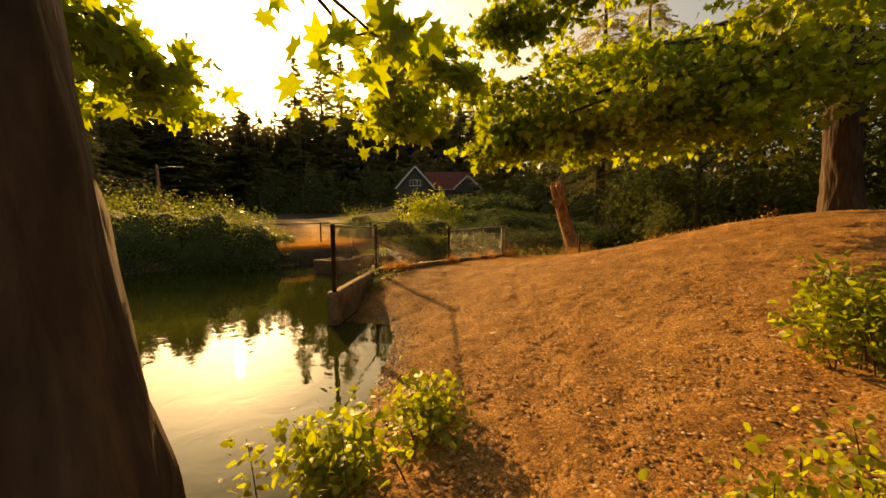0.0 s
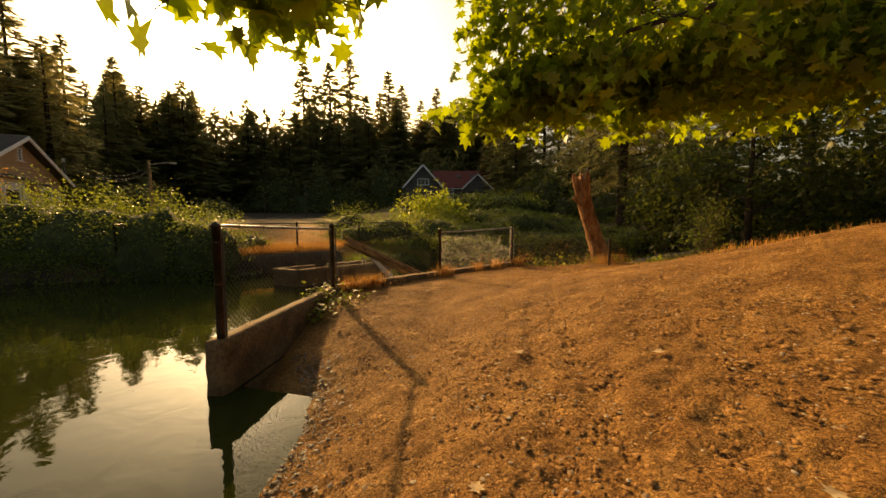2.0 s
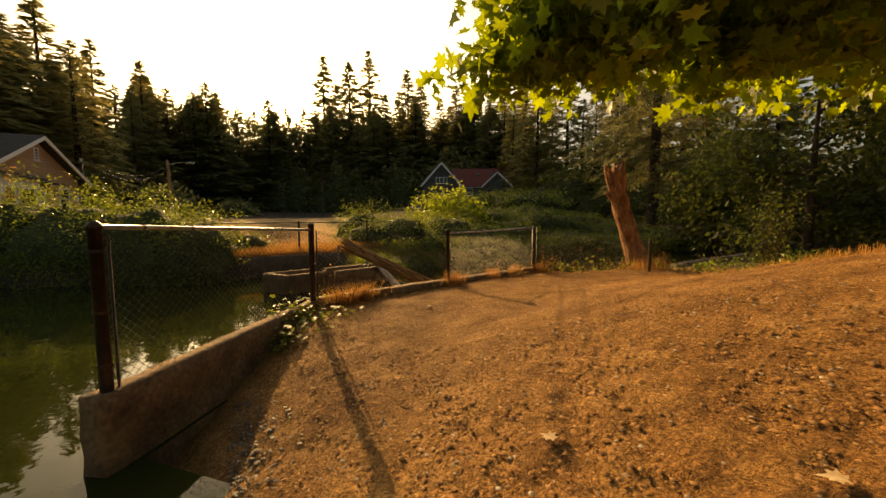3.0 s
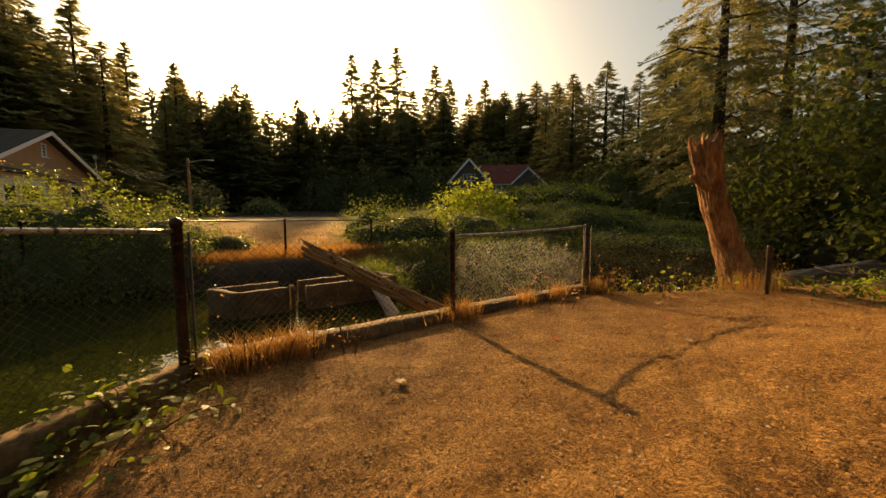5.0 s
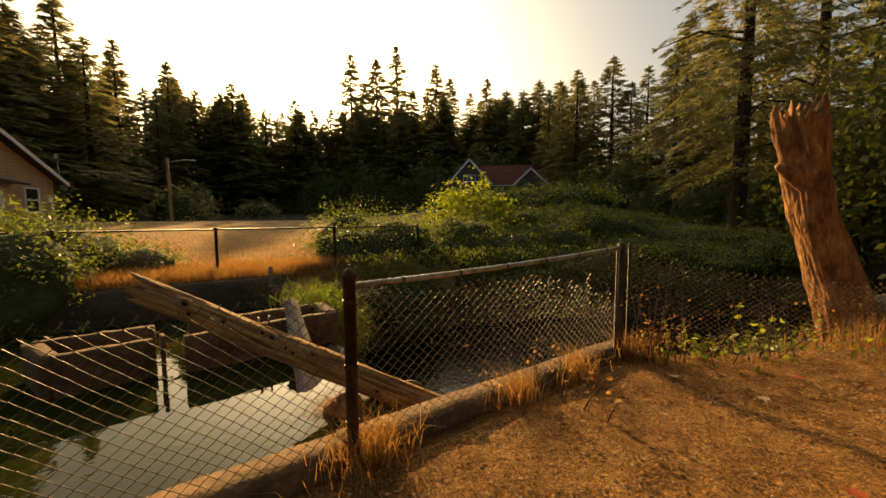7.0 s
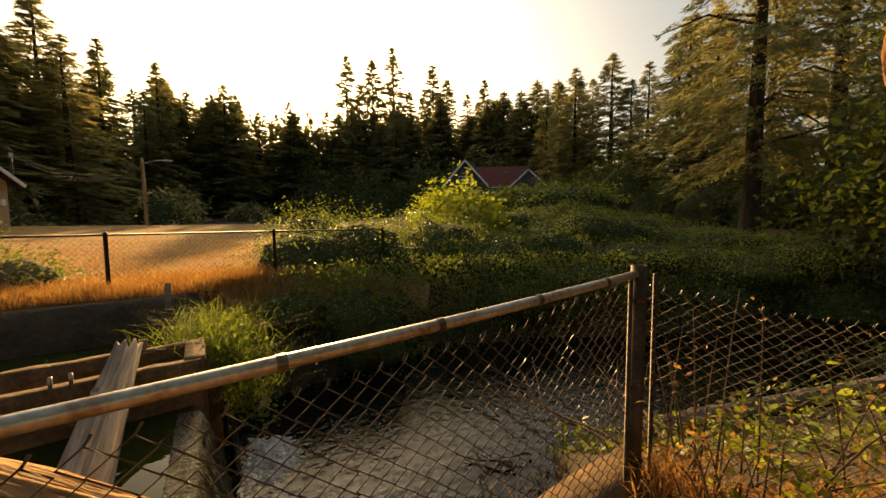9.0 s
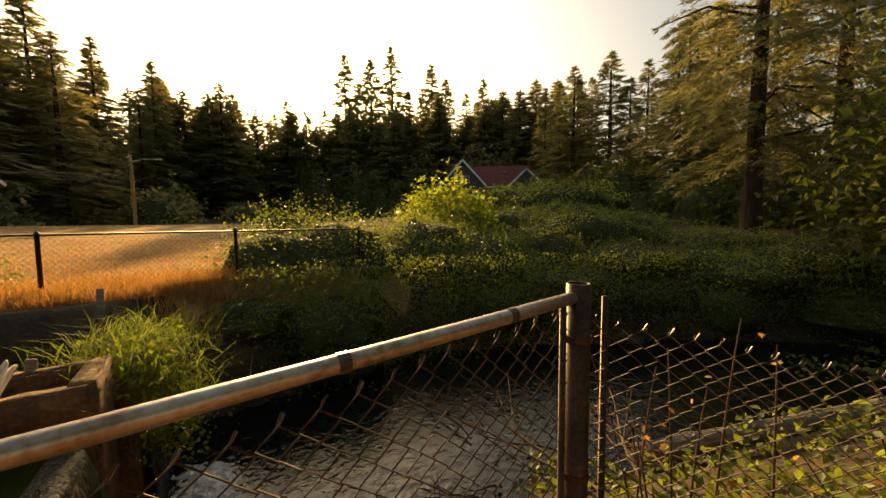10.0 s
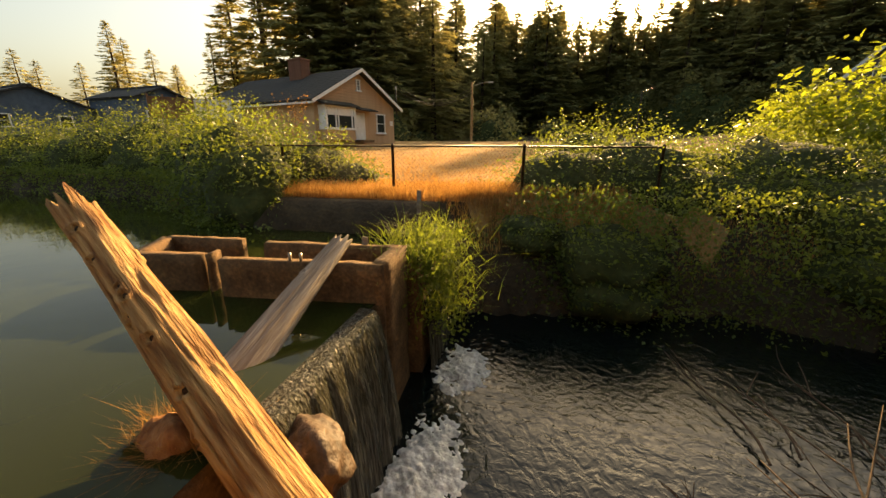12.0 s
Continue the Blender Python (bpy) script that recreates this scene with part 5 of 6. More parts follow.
GREY_WALL = material("grey_shingle_wall", [(0.06, 0.052, 0.046), (0.1, 0.088, 0.078), (0.14, 0.125, 0.11)], 2, 0.85, 0, 0.01, 20)
BLUE_WALL = material("slate_blue_wall", [(0.05, 0.07, 0.1), (0.08, 0.105, 0.14), (0.11, 0.14, 0.18)], 2, 0.8, 0, 0.01, 20)
BROWN_WALL = material("brown_board_wall", [(0.12, 0.06, 0.03), (0.2, 0.1, 0.05), (0.26, 0.14, 0.08)], 2, 0.85, 0, 0.01, 20)
PANE = bpy.data.materials.new("dark_window_glass")
PANE.use_nodes = True
PANE.node_tree.nodes["Principled BSDF"].inputs["Base Color"].default_value = (0.03, 0.035, 0.03, 1)
PANE.node_tree.nodes["Principled BSDF"].inputs["Roughness"].default_value = 0.05


def slab(name, size, at, mat, parent, label="", rot=None, bevel=0.0):
    bm = box(bmesh.new(), size, (0, 0, 0), None, bevel)
    ob = part(name, bm, mat, parent, label)
    ob.matrix_basis = Matrix.Translation(at) @ (rot.to_matrix().to_4x4() if rot else Matrix())
    return ob


def prism(name, outline, depth, mat, parent, label=""):
    """An upright outline (y, z) extruded along -x by depth."""
    bm = bmesh.new()
    fr = [bm.verts.new((0, y, z)) for y, z in outline]
    bk = [bm.verts.new((-depth, y, z)) for y, z in outline]
    bm.faces.new(fr)
    bm.faces.new(bk[::-1])
    for i in range(len(fr)):
        j = (i + 1) % len(fr)
        bm.faces.new((fr[j], fr[i], bk[i], bk[j]))
    bmesh.ops.recalc_face_normals(bm, faces=bm.faces[:])
    return part(name, bm, mat, parent, label)


def window(parent, y, z, w, h, x=0.0, bars=1, name="window"):
    """A window on the wall x: frame, panes and sill, facing +x."""
    t = 0.09
    ob = slab(name, (0.05, w, h), (x + 0.03, y, z), PANE, parent, "dark glass window with white frame")
    for dy, dz, sy, sz in ((0, h / 2, w + 2 * t, t), (0, -h / 2, w + 2 * t, t), (w / 2, 0, t, h), (-w / 2, 0, t, h)):
        slab("window_frame", (0.09, sy, sz), (0.03, dy, dz), WHITE, ob)
    for k in range(bars):
        slab("glazing_bar", (0.07, w, 0.05), (0.02, 0, h * ((k + 1) / (bars + 1) - 0.5)), WHITE, ob)
    slab("sill", (0.16, w + 0.3, 0.06), (0.06, 0, -h / 2 - 0.06), WHITE, ob)
    return ob


tan_house = thing("tan_house", (-26.65, 30.17, 1.28), "tan single-storey house with grey gable roof", "house", turn=21.7)
PITCH = 0.525
body = prism("wall", [(-4.5, -0.3), (4.6, -0.3), (4.6, 2.8), (0, 5.2), (-4.5, 2.8)], 14, SIDING, tan_house, "tan lap-sided wall")
for k in range(25):
    z = -0.1 + k * 0.21
    half = 4.5 if z < 2.7 else (5.14 - z) / PITCH - 0.12
    if half > 0.15:
        slab("siding_board", (0.03, 2 * half, 0.19), (0.016, 0.03, z + 0.02), SIDING, body, rot=Euler((0, radians(-5), 0)))
for sgn in (1, -1):
    rot = Euler((-sgn * math.atan(PITCH), 0, 0))
    roof = slab("roof", (14.8, 5.8, 0.14), (-6.8, sgn * 2.52, 5.24 - 2.52 * PITCH + 0.09), SHINGLE, tan_house, "grey shingle roof slope", rot)
    for k in range(14):
        slab("shingle_course", (14.8, 0.42, 0.022), (0, sgn * (-2.65 + 0.41 * k), 0.082), SHINGLE, roof, rot=Euler((radians(sgn * 1.6), 0, 0)))
    slab("bargeboard", (0.08, 5.8, 0.2), (0.62, sgn * 2.52, 5.24 - 2.52 * PITCH + 0.02), WHITE, tan_house, "white gable board", rot)
slab("gutter", (14.6, 0.14, 0.12), (-6.8, -5.05, 2.52), WHITE, tan_house)
chim = slab("chimney", (1.5, 0.9, 1.7), (-5.6, -0.7, 5.5), BRICK, tan_house, "brown brick chimney")
slab("chimney_cap", (1.65, 1.05, 0.12), (0, 0, 0.88), BRICK, chim)
for k in range(16):
    slab("brick_course", (1.52, 0.92, 0.075), (0, 0, -0.75 + 0.1 * k), BRICK, chim)
bay = slab("bay_window", (0.7, 2.9, 1.45), (0.35, -2.62, 1.62), PANE, tan_house, "white-framed bay window")
for dy, wide in ((-1.45, 0.16), (-0.55, 0.1), (-0.3, 0.1), (1.1, 0.1), (1.42, 0.16)):
    slab("bay_post", (0.78, wide, 1.6), (0.02, dy, 0), WHITE, bay)
for dz in (-0.76, 0.76):
    slab("bay_rail", (0.8, 3.1, 0.16), (0.02, 0, dz), WHITE, bay)
slab("bay_blind", (0.02, 2.6, 0.5), (0.36, 0, 0.42), WHITE, bay, "pale lowered blind")
slab("bay_apron", (0.66, 2.9, 0.75), (0, 0, -1.2), SIDING, bay)
slab("bay_roof", (1.2, 3.6, 0.12), (0.1, 0, 1.02), SHINGLE, bay, rot=Euler((0, radians(18), 0)))
door = slab("door", (0.08, 0.92, 2.05), (0.06, 0.05, 1.05), WHITE, tan_house, "white front door")
for dz, h in ((0.5, 0.8), (-0.5, 0.75)):
    for dy in (-0.22, 0.22):
        slab("door_panel", (0.02, 0.32, h), (0.045, dy, dz), WHITE, door)
slab("door_frame", (0.12, 1.12, 0.1), (0, 0, 1.07), WHITE, door)
for dy in (-0.51, 0.51):
    slab("door_jamb", (0.12, 0.1, 2.05), (0, dy, 0), WHITE, door)
slab("door_handle", (0.08, 0.05, 0.05), (0.07, -0.36, -0.05), RUST_METAL, door)
slab("porch_roof", (0.95, 2.0, 0.1), (0.42, 0.4, 2.42), SHINGLE, tan_house, rot=Euler((0, radians(14), 0)))
slab("door_step", (0.9, 1.3, 0.2), (0.5, 0.05, -0.02), CONCRETE, tan_house)
window(tan_house, 2.67, 1.42, 1.05, 1.5)
window(tan_house, 0.08, 4.2, 0.34, 0.75, bars=3, name="gable_vent")
slab("meter_box", (0.12, 0.3, 0.4), (0.08, 4.1, 1.5), WHITE, tan_house)
slab("wall_lamp", (0.14, 0.16, 0.26), (0.08, -0.75, 1.75), POST_METAL, tan_house)


def red_house():
    h = thing("red_roofed_house", (-2.5, 82.0, 5.2), "grey house with red roof and white-trimmed gables", "house", turn=-90)
    # local +x faces the stream, local y runs to the right
    prism("wall", [(-3.6, -1), (14.2, -1), (14.2, 2.4), (-3.6, 2.4)], 9, GREY_WALL, h, "grey shingled wall")
    gable = prism("gable", [(-3.7, -1), (4.0, -1), (4.0, 2.6), (0, 6.9), (-3.7, 2.6)], 8, GREY_WALL, h)
    gable.location.x = 0.6
    win = window(h, 0, 3.6, 2.2, 1.2, 0.65, 0)
    for y in (-0.4, 0.4):
        slab("mullion", (0.1, 0.07, 1.2), (0.03, y, 0), WHITE, win)
    for sgn in (1, -1):
        ang = math.atan2(4.3, 3.85)
        rot = Euler((-sgn * ang, 0, 0))
        slab("roof", (9, 6.2, 0.2), (-3.4, sgn * 2.05, 6.95 - 2.05 * 4.3 / 3.85 + 0.1), RED_ROOF, h, "red shingle roof", rot)
        slab("bargeboard", (0.16, 6.2, 0.34), (1.2, sgn * 2.05, 6.95 - 2.05 * 4.3 / 3.85), WHITE, h, "white gable board", rot)
    ang = math.atan2(4.0, 5.0)
    main = slab("main_roof", (6.6, 12.2, 0.2), (-2.0, 8.0, 4.4), RED_ROOF, h, "red shingle main roof", Euler((0, ang, 0)))
    slab("main_roof", (6.6, 12.2, 0.2), (-7.0, 8.0, 4.4), RED_ROOF, h, "red shingle main roof", Euler((0, -ang, 0)))
    for y in (-0.6, 2.2):
        slab("skylight", (0.9, 0.7, 0.12), (-1.0, y, 0.12), PANE, main, "glass skylight")
    dorm = prism("dormer", [(8.1, 1.6), (13.8, 1.6), (13.8, 2.3), (10.95, 5.0), (8.1, 2.3)], 4, GREY_WALL, h)
    dorm.location.x = 1.4
    for sgn in (1, -1):
        ang = math.atan2(2.7, 2.85)
        rot = Euler((-sgn * ang, 0, 0))
        slab("dormer_roof", (4.6, 4.5, 0.18), (-0.6, 10.95 + sgn * 1.5, 5.05 - 1.5 * 2.7 / 2.85 + 0.08), RED_ROOF, h, "", rot)
        slab("bargeboard", (0.16, 4.5, 0.3), (1.75, 10.95 + sgn * 1.5, 5.05 - 1.5 * 2.7 / 2.85), WHITE, h, "", rot)
    slab("gutter", (0.3, 11, 0.25), (0.4, 9, 2.3), WHITE, h)
    for y in (5.6, 9.6, 11.2, 12.6):
        window(h, y, 1.3, 1.1, 1.3, 0.05)
    return h


red_house()


def plain_house(at, w, d, wall_h, roof_h, mat, roof_mat, label, turn):
    h = thing("far_house", at, label, "house", "houses far across the pond", turn=turn)
    prism("wall", [(-w / 2, -0.5), (w / 2, -0.5), (w / 2, wall_h), (0, wall_h + roof_h), (-w / 2, wall_h)], d, mat, h)
    for sgn in (1, -1):
        ang = math.atan2(roof_h, w / 2)
        ln = math.hypot(roof_h, w / 2) + 0.5
        slab("roof", (d + 0.8, ln, 0.15), (-d / 2, sgn * w / 4, wall_h + roof_h / 2 + 0.1), roof_mat, h, "", Euler((-sgn * ang, 0, 0)))
    for y in (-w / 4, w / 4):
        window(h, y, wall_h * 0.55, 0.9, 1.0)
    return h


plain_house((-46, 9.2, 1.4), 8, 12, 2.6, 1.6, BLUE_WALL, SHINGLE, "low slate-blue house behind the brambles", 25)
plain_house((-44, 18.4, 1.4), 5, 7, 3.6, 1.0, BLUE_WALL, SHINGLE, "dark blue house with a shallow roof", 30)
wood_fence = thing("board_fence", (0, 0, 0), "brown board fence beside the tan house", "fence")
for i in range(9):
    x, y = -33.4 + 0.1 * i, 17.4 + i * 0.9
    slab("fence_panel", (0.05, 0.86, 1.5), (x, y, 3.6), BROWN_WALL if i < 3 else WHITE, wood_fence)
    slab("fence_post", (0.12, 0.12, 3.6), (x + 0.05, y - 0.45, 2.7), BROWN_WALL, wood_fence)

# ---------------------------------------------------------------- street lamp and wires
lamp = thing("street_lamp", (-29.5, 45.0, at_ground(-29.5, 45.0)), "wooden utility pole with a curved lamp arm", "lamp")
tube("pole", [(0, 0, -0.5), (0.02, 0, 2.6), (-0.1, 0, 6.1)], [0.16, 0.15, 0.11], DRIFT, lamp)
tube("arm", [(-0.08, 0, 5.6), (0.8, 0.4, 5.9), (1.7, 0.9, 5.98)], [0.035, 0.03, 0.03], RUST_METAL, lamp)
slab("lamp_head", (0.6, 0.25, 0.14), (1.8, 0.95, 5.95), RUST_METAL, lamp, "", Euler((0, 0, 0.46)), 0.04)
for k, (z0, z1, sag) in enumerate(((5.6, 5.7, 1.1), (5.3, 5.5, 1.35), (5.0, 5.3, 0.9))):
    pts = [(-29.5 + 1.75 * t, 45.0 - 10.2 * t, at_ground(-29.5, 45.0) * (1 - t) + z0 * (1 - t) + z1 * t - sag * 4 * t * (1 - t)) for t in np.linspace(0, 1, 14)]
    tagged(tube("overhead_wire", pts, 0.022, POST_METAL, sides=4), "black overhead service wire", "cable")
pole2 = thing("service_mast", (-28.12, 34.63, 1.28), "short service mast on the tan house", "mast")
tube("mast", [(0, 0, 2.2), (0, 0, 4.5)], 0.06, POST_METAL, pole2)
slab("cable_head", (0.14, 0.14, 0.3), (0, 0, 4.5), RUST_METAL, pole2)
for at_pole in ((-19.5, 62), (-33, 78)):
    p = thing("street_lamp", (*at_pole, at_ground(*at_pole)), "distant thin lamp post before the wood", "lamp")
    tube("pole", [(0, 0, -0.3), (0, 0, 5.5)], [0.09, 0.06], POST_METAL, p)
    tube("arm", [(0, 0, 5.4), (0.8, 0, 5.7), (1.4, 0, 5.7)], 0.04, POST_METAL, p)

# ---------------------------------------------------------------- plants close to the path
def leafy_plant(name, stems, n, size, mat, label, seed, shape=OVAL, flat=0.55):
    """A low plant: bent stems from the ground with leaves along them; stems: (x, y, reach x, reach y, height)."""
    r = np.random.default_rng(seed)
    t = thing(name, (0, 0, 0), label, "plant")
    tubes, cs = [], []
    for x, y, dx, dy, h in stems:
        z = at_ground(x, y)
        pts = np.array([(x + dx * s, y + dy * s, z - 0.03 + h * (1.5 * s - 0.5 * s * s)) for s in np.linspace(0, 1, 6)])
        tubes.append(tube_arrays(pts, np.linspace(0.006, 0.002, 6), 5, cap=False))
        k = n // len(stems)
        s = r.uniform(0.2, 1.02, k) * 5
        i = np.minimum(s.astype(int), 4)
        cs.append(pts[i] + (pts[i + 1] - pts[i]) * (s - i)[:, None] + r.normal(size=(k, 3)) * np.array([0.09, 0.09, 0.07]))
    for tv, tf in tubes:
        place("stem", mesh_np("stem", tv, tf), TWIG, t)
    cs = np.vstack(cs)
    v, f = leaf_cloud(r, cs, size * r.uniform(0.5, 1.25, len(cs)), shape, flat, 0.2)
    place("foliage", mesh_np("foliage", v, f), mat, t)
    return t


def spray_stems(seed, x, y, count, spread, h, sx=0.25, sy=0.25):
    r = np.random.default_rng(seed)
    return [(x + r.normal() * sx, y + r.normal() * sy, r.normal() * spread, r.normal() * spread, h * r.uniform(0.5, 1.2)) for _ in range(count)]


leafy_plant("bank_shrub", spray_stems(1, -0.95, 5.05, 26, 0.2, 0.5, 0.22, 0.16) + spray_stems(2, -0.4, 5.55, 16, 0.14, 0.42, 0.16, 0.2), 2300, 0.075, YELLOW_LEAF, "bright green leafy shrub on the pond bank", 121)
leafy_plant("path_shrub", spray_stems(3, 2.84, 5.1, 26, 0.15, 0.6, 0.14, 0.2), 1900, 0.07, YELLOW_LEAF, "sunlit leafy shrub at the mound foot", 122)
leafy_plant("path_shrub", spray_stems(4, 1.34, 4.0, 26, 0.14, 0.32, 0.18, 0.1), 1500, 0.06, YELLOW_LEAF, "low leafy shrub beside the path start", 123)
leafy_plant("trailing_vine", spray_stems(5, -1.58, 11.9, 16, 0.16, 0.26, 0.05, 0.3) + spray_stems(6, -1.35, 11.6, 12, 0.2, 0.16, 0.1, 0.4), 420, 0.085, YELLOW_LEAF, "green vine trailing over the wall by the fence post", 124, OVAL, 0.75)
leafy_plant("bank_weed", spray_stems(7, 3.5, 16.6, 9, 0.2, 0.3, 0.28, 0.12), 90, 0.075, YELLOW_LEAF, "green weed growing through the fence foot", 125)
leafy_plant("bank_weed", spray_stems(8, 4.6, 17.2, 14, 0.25, 0.35, 0.6, 0.3), 190, 0.08, YELLOW_LEAF, "green weed beside the broken stump", 126)
leafy_plant("bank_weed", spray_stems(9, 7.2, 16.2, 30, 0.3, 0.25, 1.2, 0.6), 520, 0.09, GREEN_GRASS, "low green ground cover past the fence", 127)
leafy_plant("red_vine", spray_stems(10, 3.05, 16.58, 9, 0.14, 0.95, 0.14, 0.03) + spray_stems(33, 3.9, 16.62, 14, 0.25, 0.7, 0.35, 0.04), 90, 0.035, STRAW, "dried red vine climbing the netting", 128, MAPLE)
leafy_plant("dry_weed", spray_stems(11, -0.6, 13.2, 7, 0.12, 0.5, 0.14, 0.1), 70, 0.03, STRAW, "dried orange weed at the fence foot", 129)
leafy_plant("dry_weed", spray_stems(12, -1.1, 12.75, 6, 0.14, 0.55, 0.12, 0.1), 60, 0.03, STRAW, "dried orange weed at the fence foot", 130)
leafy_plant("dry_weed", spray_stems(13, 1.5, 15.35, 7, 0.12, 0.42, 0.3, 0.1), 70, 0.05, STRAW, "dried orange weed at the fence foot", 131)
leafy_plant("dead_vine", spray_stems(21, 6.0, 17.35, 22, 0.12, 0.7, 0.28, 0.06), 160, 0.04, STRAW, "dried rust-brown vine tangle round the stump foot", 141)
leafy_plant("dry_weed", spray_stems(22, 2.95, 16.35, 16, 0.1, 0.42, 0.12, 0.06), 160, 0.04, STRAW, "dried orange weed tuft beside the fence post", 142)
leafy_plant("sapling", spray_stems(14, 8.5, 16.6, 26, 0.42, 2.1, 0.12, 0.12), 900, 0.08, BROAD, "thin bare-stemmed sapling behind the mound", 132)
leafy_plant("dead_shrub", spray_stems(15, 8.2, 11.5, 12, 0.06, 0.38, 0.06, 0.06), 60, 0.05, STRAW, "small dead orange shrub on the mound crest", 133)
leafy_plant("dead_sapling", spray_stems(16, -20.7, 23.1, 30, 0.5, 3.0, 0.1, 0.1), 700, 0.12, STRAW, "dead rust-brown sapling above the brambles", 134)
leafy_plant("water_weed", spray_stems(17, 0.05, 15.5, 16, 0.16, 0.22, 0.2, 0.14), 260, 0.05, GREEN_GRASS, "mossy weed on the wall ledge", 135)
tuft_field("dry_grass", 2600, lambda r, n: (-0.25 + r.normal(size=n) * 0.13, 16.0 + r.normal(size=n) * 0.12), 0.34, 0.003, STRAW, "rusty root fibres under the leaning log", 88, 1.0, 0.62)
rock("root_clump", (-0.22, 15.98, -0.68), (0.26, 0.22, 0.26), 7, STUMP_WOOD, "rusty brown root clump under the leaning log")
for i, (x, y, z, h) in enumerate([(-3.71, 20.24, -0.15, 0.48), (-2.2, 18.3, -0.5, 0.5)]):
    bm = box(bmesh.new(), (0.09, 0.03, h), (0, 0, h / 2), None, 0.006)
    st = part("wooden_stake", bm, GREY_WOOD)
    st.matrix_basis = pose(x, y, z, 2, 3, 30)
    tagged(st, "weathered wooden stake on the dam", "stake")

# ---------------------------------------------------------------- branches lying in and beside the stream
def dead_branch(at, length, turn, tilt, seed, forks=3, r=0.02):
    rg = np.random.default_rng(seed)
    t = thing("dead_branch", at, "bare dead branch lying at the stream edge", "branch", "branches in the stream", turn=turn)
    main = np.array([(s * length, 0.12 * length * math.sin(s * 3 + seed), 0.02 + s * length * math.sin(radians(tilt)) + 0.04 * math.sin(s * 7)) for s in np.linspace(0, 1, 8)])
    tube("stem", [tuple(p) for p in main], np.linspace(r, r * 0.3, 8), TWIG, t, sides=6)
    for k in range(forks):
        i = int(rg.integers(2, 6))
        e = main[i] + np.array([length * rg.uniform(0.15, 0.4), length * rg.uniform(-0.3, 0.3), length * rg.uniform(0, 0.18)])
        tube("twig", [tuple(main[i]), tuple((main[i] + e) / 2 + [0, 0, 0.02]), tuple(e)], [r * 0.5, r * 0.35, r * 0.15], TWIG, t, sides=5)
    return t


branch_rng = np.random.default_rng(77)
for i in range(48):
    x, y = float(branch_rng.uniform(1.6, 9.5)), float(branch_rng.uniform(17.2, 23.2))
    z = max(at_ground(x, y), STREAM) + 0.02
    dead_branch((x, y, z), float(branch_rng.uniform(0.5, 1.9)), float(branch_rng.uniform(90, 330)), float(branch_rng.uniform(-2, 9)), i, int(branch_rng.integers(2, 5)), float(branch_rng.uniform(0.008, 0.02)))
for i in range(7):
    x, y = float(branch_rng.uniform(1.2, 4.6)), float(branch_rng.uniform(17.6, 22.0))
    dead_branch((x, y, max(at_ground(x, y), STREAM) + 0.03), float(branch_rng.uniform(1.2, 2.3)), float(branch_rng.uniform(95, 160)), float(branch_rng.uniform(-1, 4)), 80 + i, 2, float(branch_rng.uniform(0.014, 0.026)))
timber("fallen_log", (9.0, 21.4, -0.75), (12.6, 22.4, -0.35), 0.3, 0.26, GREY_WOOD, "pale fallen log on the stream bank", "log", 1.0, 12, 0.2)
timber("fallen_log", (4.2, 20.2, -1.75), (8.6, 21.4, -1.35), 0.13, 0.1, GREY_WOOD, "thin grey fallen log beside the stream", "log", 1.0, 14, 0.2)
shrub_bank("stream_weeds", [(6.5, 19.4, 1.6, 0.8, 0.4), (9.5, 20, 2, 0.9, 0.5), (4.4, 18.6, 0.9, 0.6, 0.3), (3.2, 19.3, 0.6, 0.5, 0.35), (12.5, 19.5, 2.4, 1.4, 0.7), (11, 17.6, 2.2, 1.2, 0.5)], 5200, 0.11, BRAMBLE, "low weeds along the near stream bank", 66, None, 0.6)
shrub_bank("bramble_thicket", [(12, 24.2, 3, 1.5, 0.9), (17, 23.5, 3.2, 1.8, 1.2), (22, 22, 3.5, 2, 1.4)], 5200, 0.17, BRAMBLE, "dim brambles below the stream-side wood", 67, CORE_SHADE)
leafy_plant("stream_tuft", spray_stems(18, 1.35, 22.0, 20, 0.25, 0.4, 0.1, 0.1), 60, 0.05, STRAW, "dry tuft standing in the stream", 136)

# ---------------------------------------------------------------- pebbles, clods and fallen leaves on the dirt
def pebbles(name, n, lo, hi, seed, mat, label, where):
    r = np.random.default_rng(seed)
    x, y = where(r, n)
    z = height(x, y)
    # the ground's own small relief is followed only roughly, so stones sit a little sunk
    s = lo + (hi - lo) * r.uniform(0, 1, n) ** 3
    s = s * np.where((y > 11) & (x < 4), 0.6, 1.0)
    c = np.stack([x, y, z + s * 0.15], 1)
    base = np.array([(1, 0, 0), (0.3, 0.9, 0.1), (-0.8, 0.5, 0), (-0.7, -0.6, 0.1), (0.4, -0.9, 0), (0.1, 0.1, 0.8)])
    tri = np.array([(0, 1, 5), (1, 2, 5), (2, 3, 5), (3, 4, 5), (4, 0, 5)])
    shape = base[None] * r.uniform(0.6, 1.3, (n, 6, 1)) * np.array([1, 1, 0.75])
    a = r.uniform(0, 6.28, n)
    rx = shape[..., 0] * np.cos(a)[:, None] - shape[..., 1] * np.sin(a)[:, None]
    ry = shape[..., 0] * np.sin(a)[:, None] + shape[..., 1] * np.cos(a)[:, None]
    v = c[:, None] + np.stack([rx, ry, shape[..., 2]], -1) * s[:, None, None]
    f = tri[None] + (np.arange(n) * 6)[:, None, None]
    return tagged(place(name, mesh_np(name, v.reshape(-1, 3), f.reshape(-1, 3)), mat), label, "stones", kind="stuff")


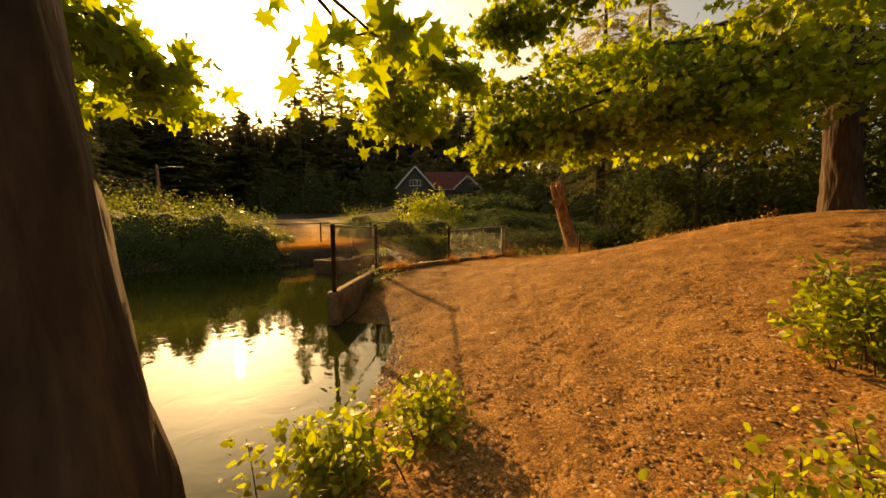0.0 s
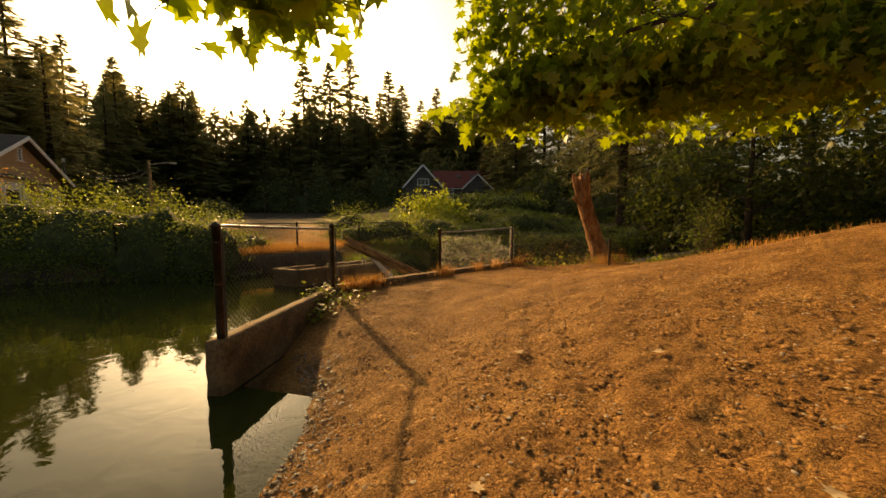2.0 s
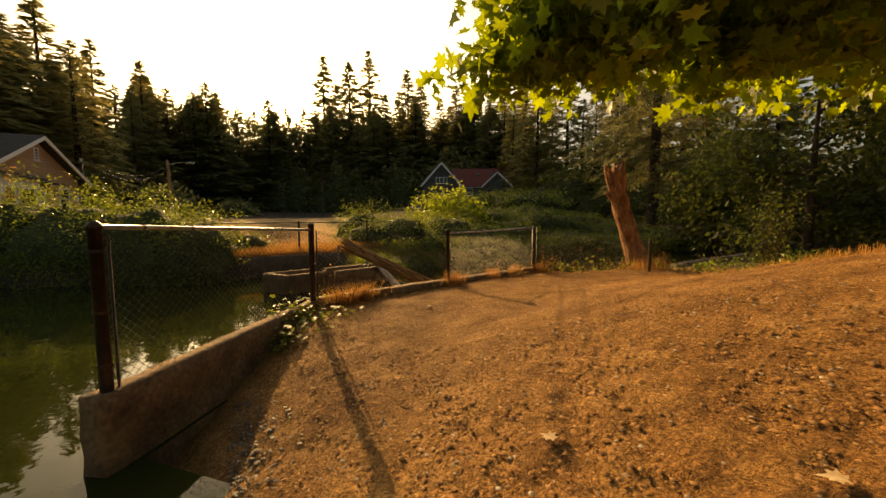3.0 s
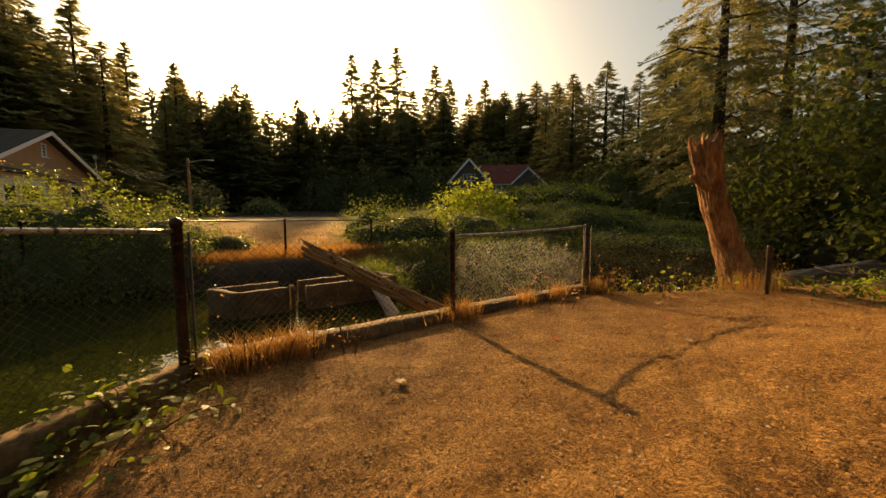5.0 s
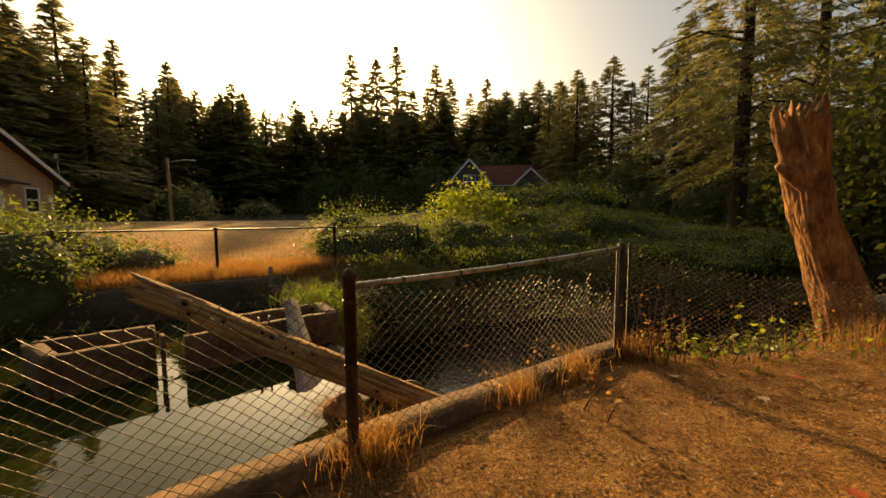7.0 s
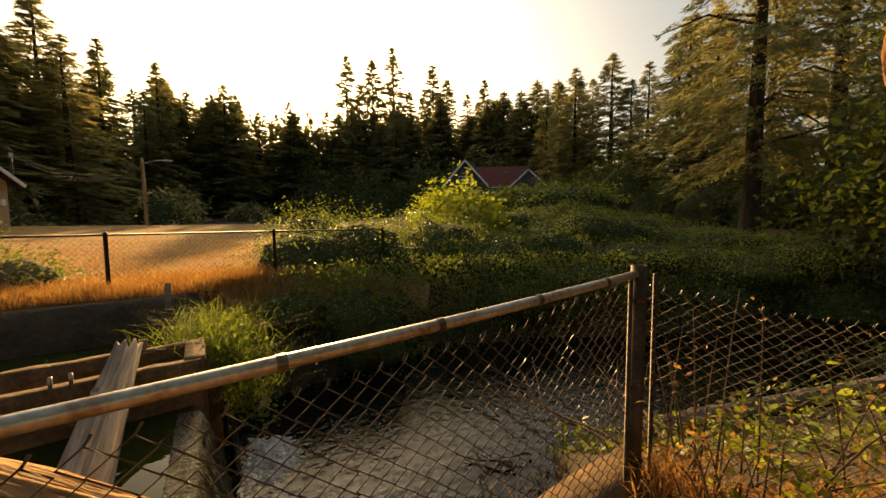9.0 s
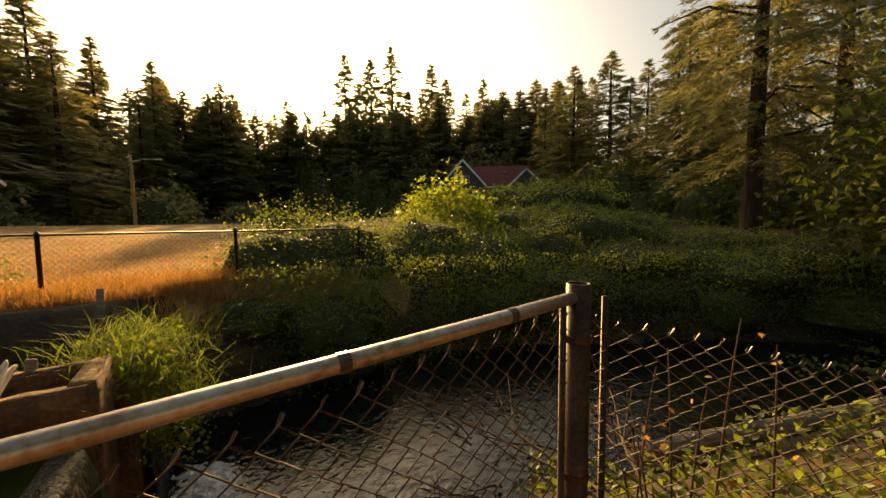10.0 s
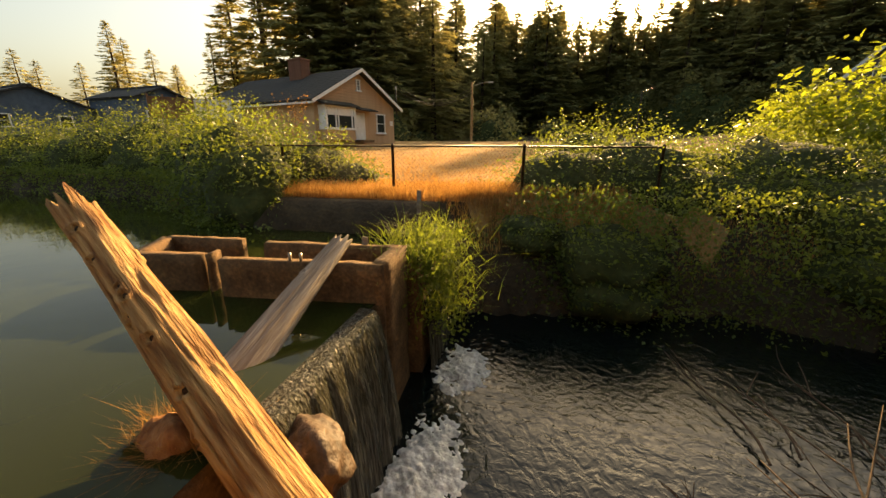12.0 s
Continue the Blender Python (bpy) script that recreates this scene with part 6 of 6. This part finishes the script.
def on_path(r, n):
    y = 2.6 + 13.4 * r.uniform(0, 1, n) ** 1.4
    x = np.where(r.random(n) < 0.75, r.uniform(-0.7, 4.2, n), r.uniform(0, 8.5, n))
    x = np.maximum(x, np.interp(y, [3, 9, 11, 12.5, 14.5, 16], [-0.6, -0.7, -1.4, -1.2, 0.7, 2.4]))
    return x, y


def on_shore(r, n):
    y = r.uniform(5.0, 10.4, n)
    x = np.interp(y, [5.0, 8.6, 9.4, 10.4], [-0.9, -0.78, -0.95, -1.5]) + np.abs(r.normal(size=n)) * 0.22 - 0.08
    return x, y


CLOD = material("dirt_clod", [(0.2, 0.09, 0.028), (0.38, 0.18, 0.06), (0.52, 0.28, 0.105)], 3, 0.95, 0, 0.004, 60, island=0.4)
pebbles("pebbles", 15000, 0.004, 0.02, 91, PEBBLE, "small pale pebbles scattered over the dirt", on_path)
pebbles("dirt_clods", 44000, 0.005, 0.027, 92, CLOD, "crumbly brown clods scattered over the dirt", on_path)
pebbles("dirt_crumbs", 26000, 0.004, 0.016, 94, CLOD, "fine brown crumbs trodden into the path", lambda r, n: ((lambda y: (np.interp(y, [10.5, 12.5, 14.5, 16.3], [-1.0, -1.0, 0.8, 2.7]) + r.uniform(0, 1, n) ** 1.3 * 5.5, y))(r.uniform(10.5, 16.2, n))))
pebbles("shore_gravel", 2600, 0.006, 0.03, 93, WET_ROCK, "wet gravel along the water's edge", on_shore)
FALLEN = material("fallen_leaf_tan", [(0.3, 0.16, 0.08), (0.5, 0.36, 0.2), (0.6, 0.5, 0.34)], 8, 0.8)
RED_LEAF = material("fallen_leaf_red", [(0.2, 0.03, 0.012), (0.34, 0.06, 0.02), (0.45, 0.12, 0.04)], 8, 0.8)
leaf_rng = np.random.default_rng(5)
LITTER = [(0.59, 7.43), (2.01, 6.96), (-0.2, 6.4), (2.6, 13.2), (3.4, 15.6), (3.0, 14.4), (1.2, 9.0), (2.2, 8.4), (4.0, 16.0), (0.2, 12.6), (2.9, 15.9), (1.6, 13.5)]
for i, (x, y) in enumerate(LITTER):
    v, f = leaf_cloud(leaf_rng, np.array([(0, 0, 0.0)]), 0.1, MAPLE, 0.97, 0.0)
    ob = place("fallen_leaf", mesh_np("fallen_leaf", v, f), RED_LEAF if i % 3 == 2 else FALLEN)
    ob.matrix_basis = pose(x, y, at_ground(x, y) + 0.03)
    tagged(ob, "curled red fallen maple leaf on the dirt" if i % 3 == 2 else "curled tan fallen maple leaf on the dirt", "leaf", "fallen leaves on the path")
tuft_field("straw_litter", 5200, lambda r, n: (lambda x, y: (x, y))(r.uniform(0.5, 6.5, n), r.uniform(12.2, 16.6, n)), 0.07, 0.0016, STRAW, "loose dry straw on the packed dirt", 89, 2.2, 0.02)
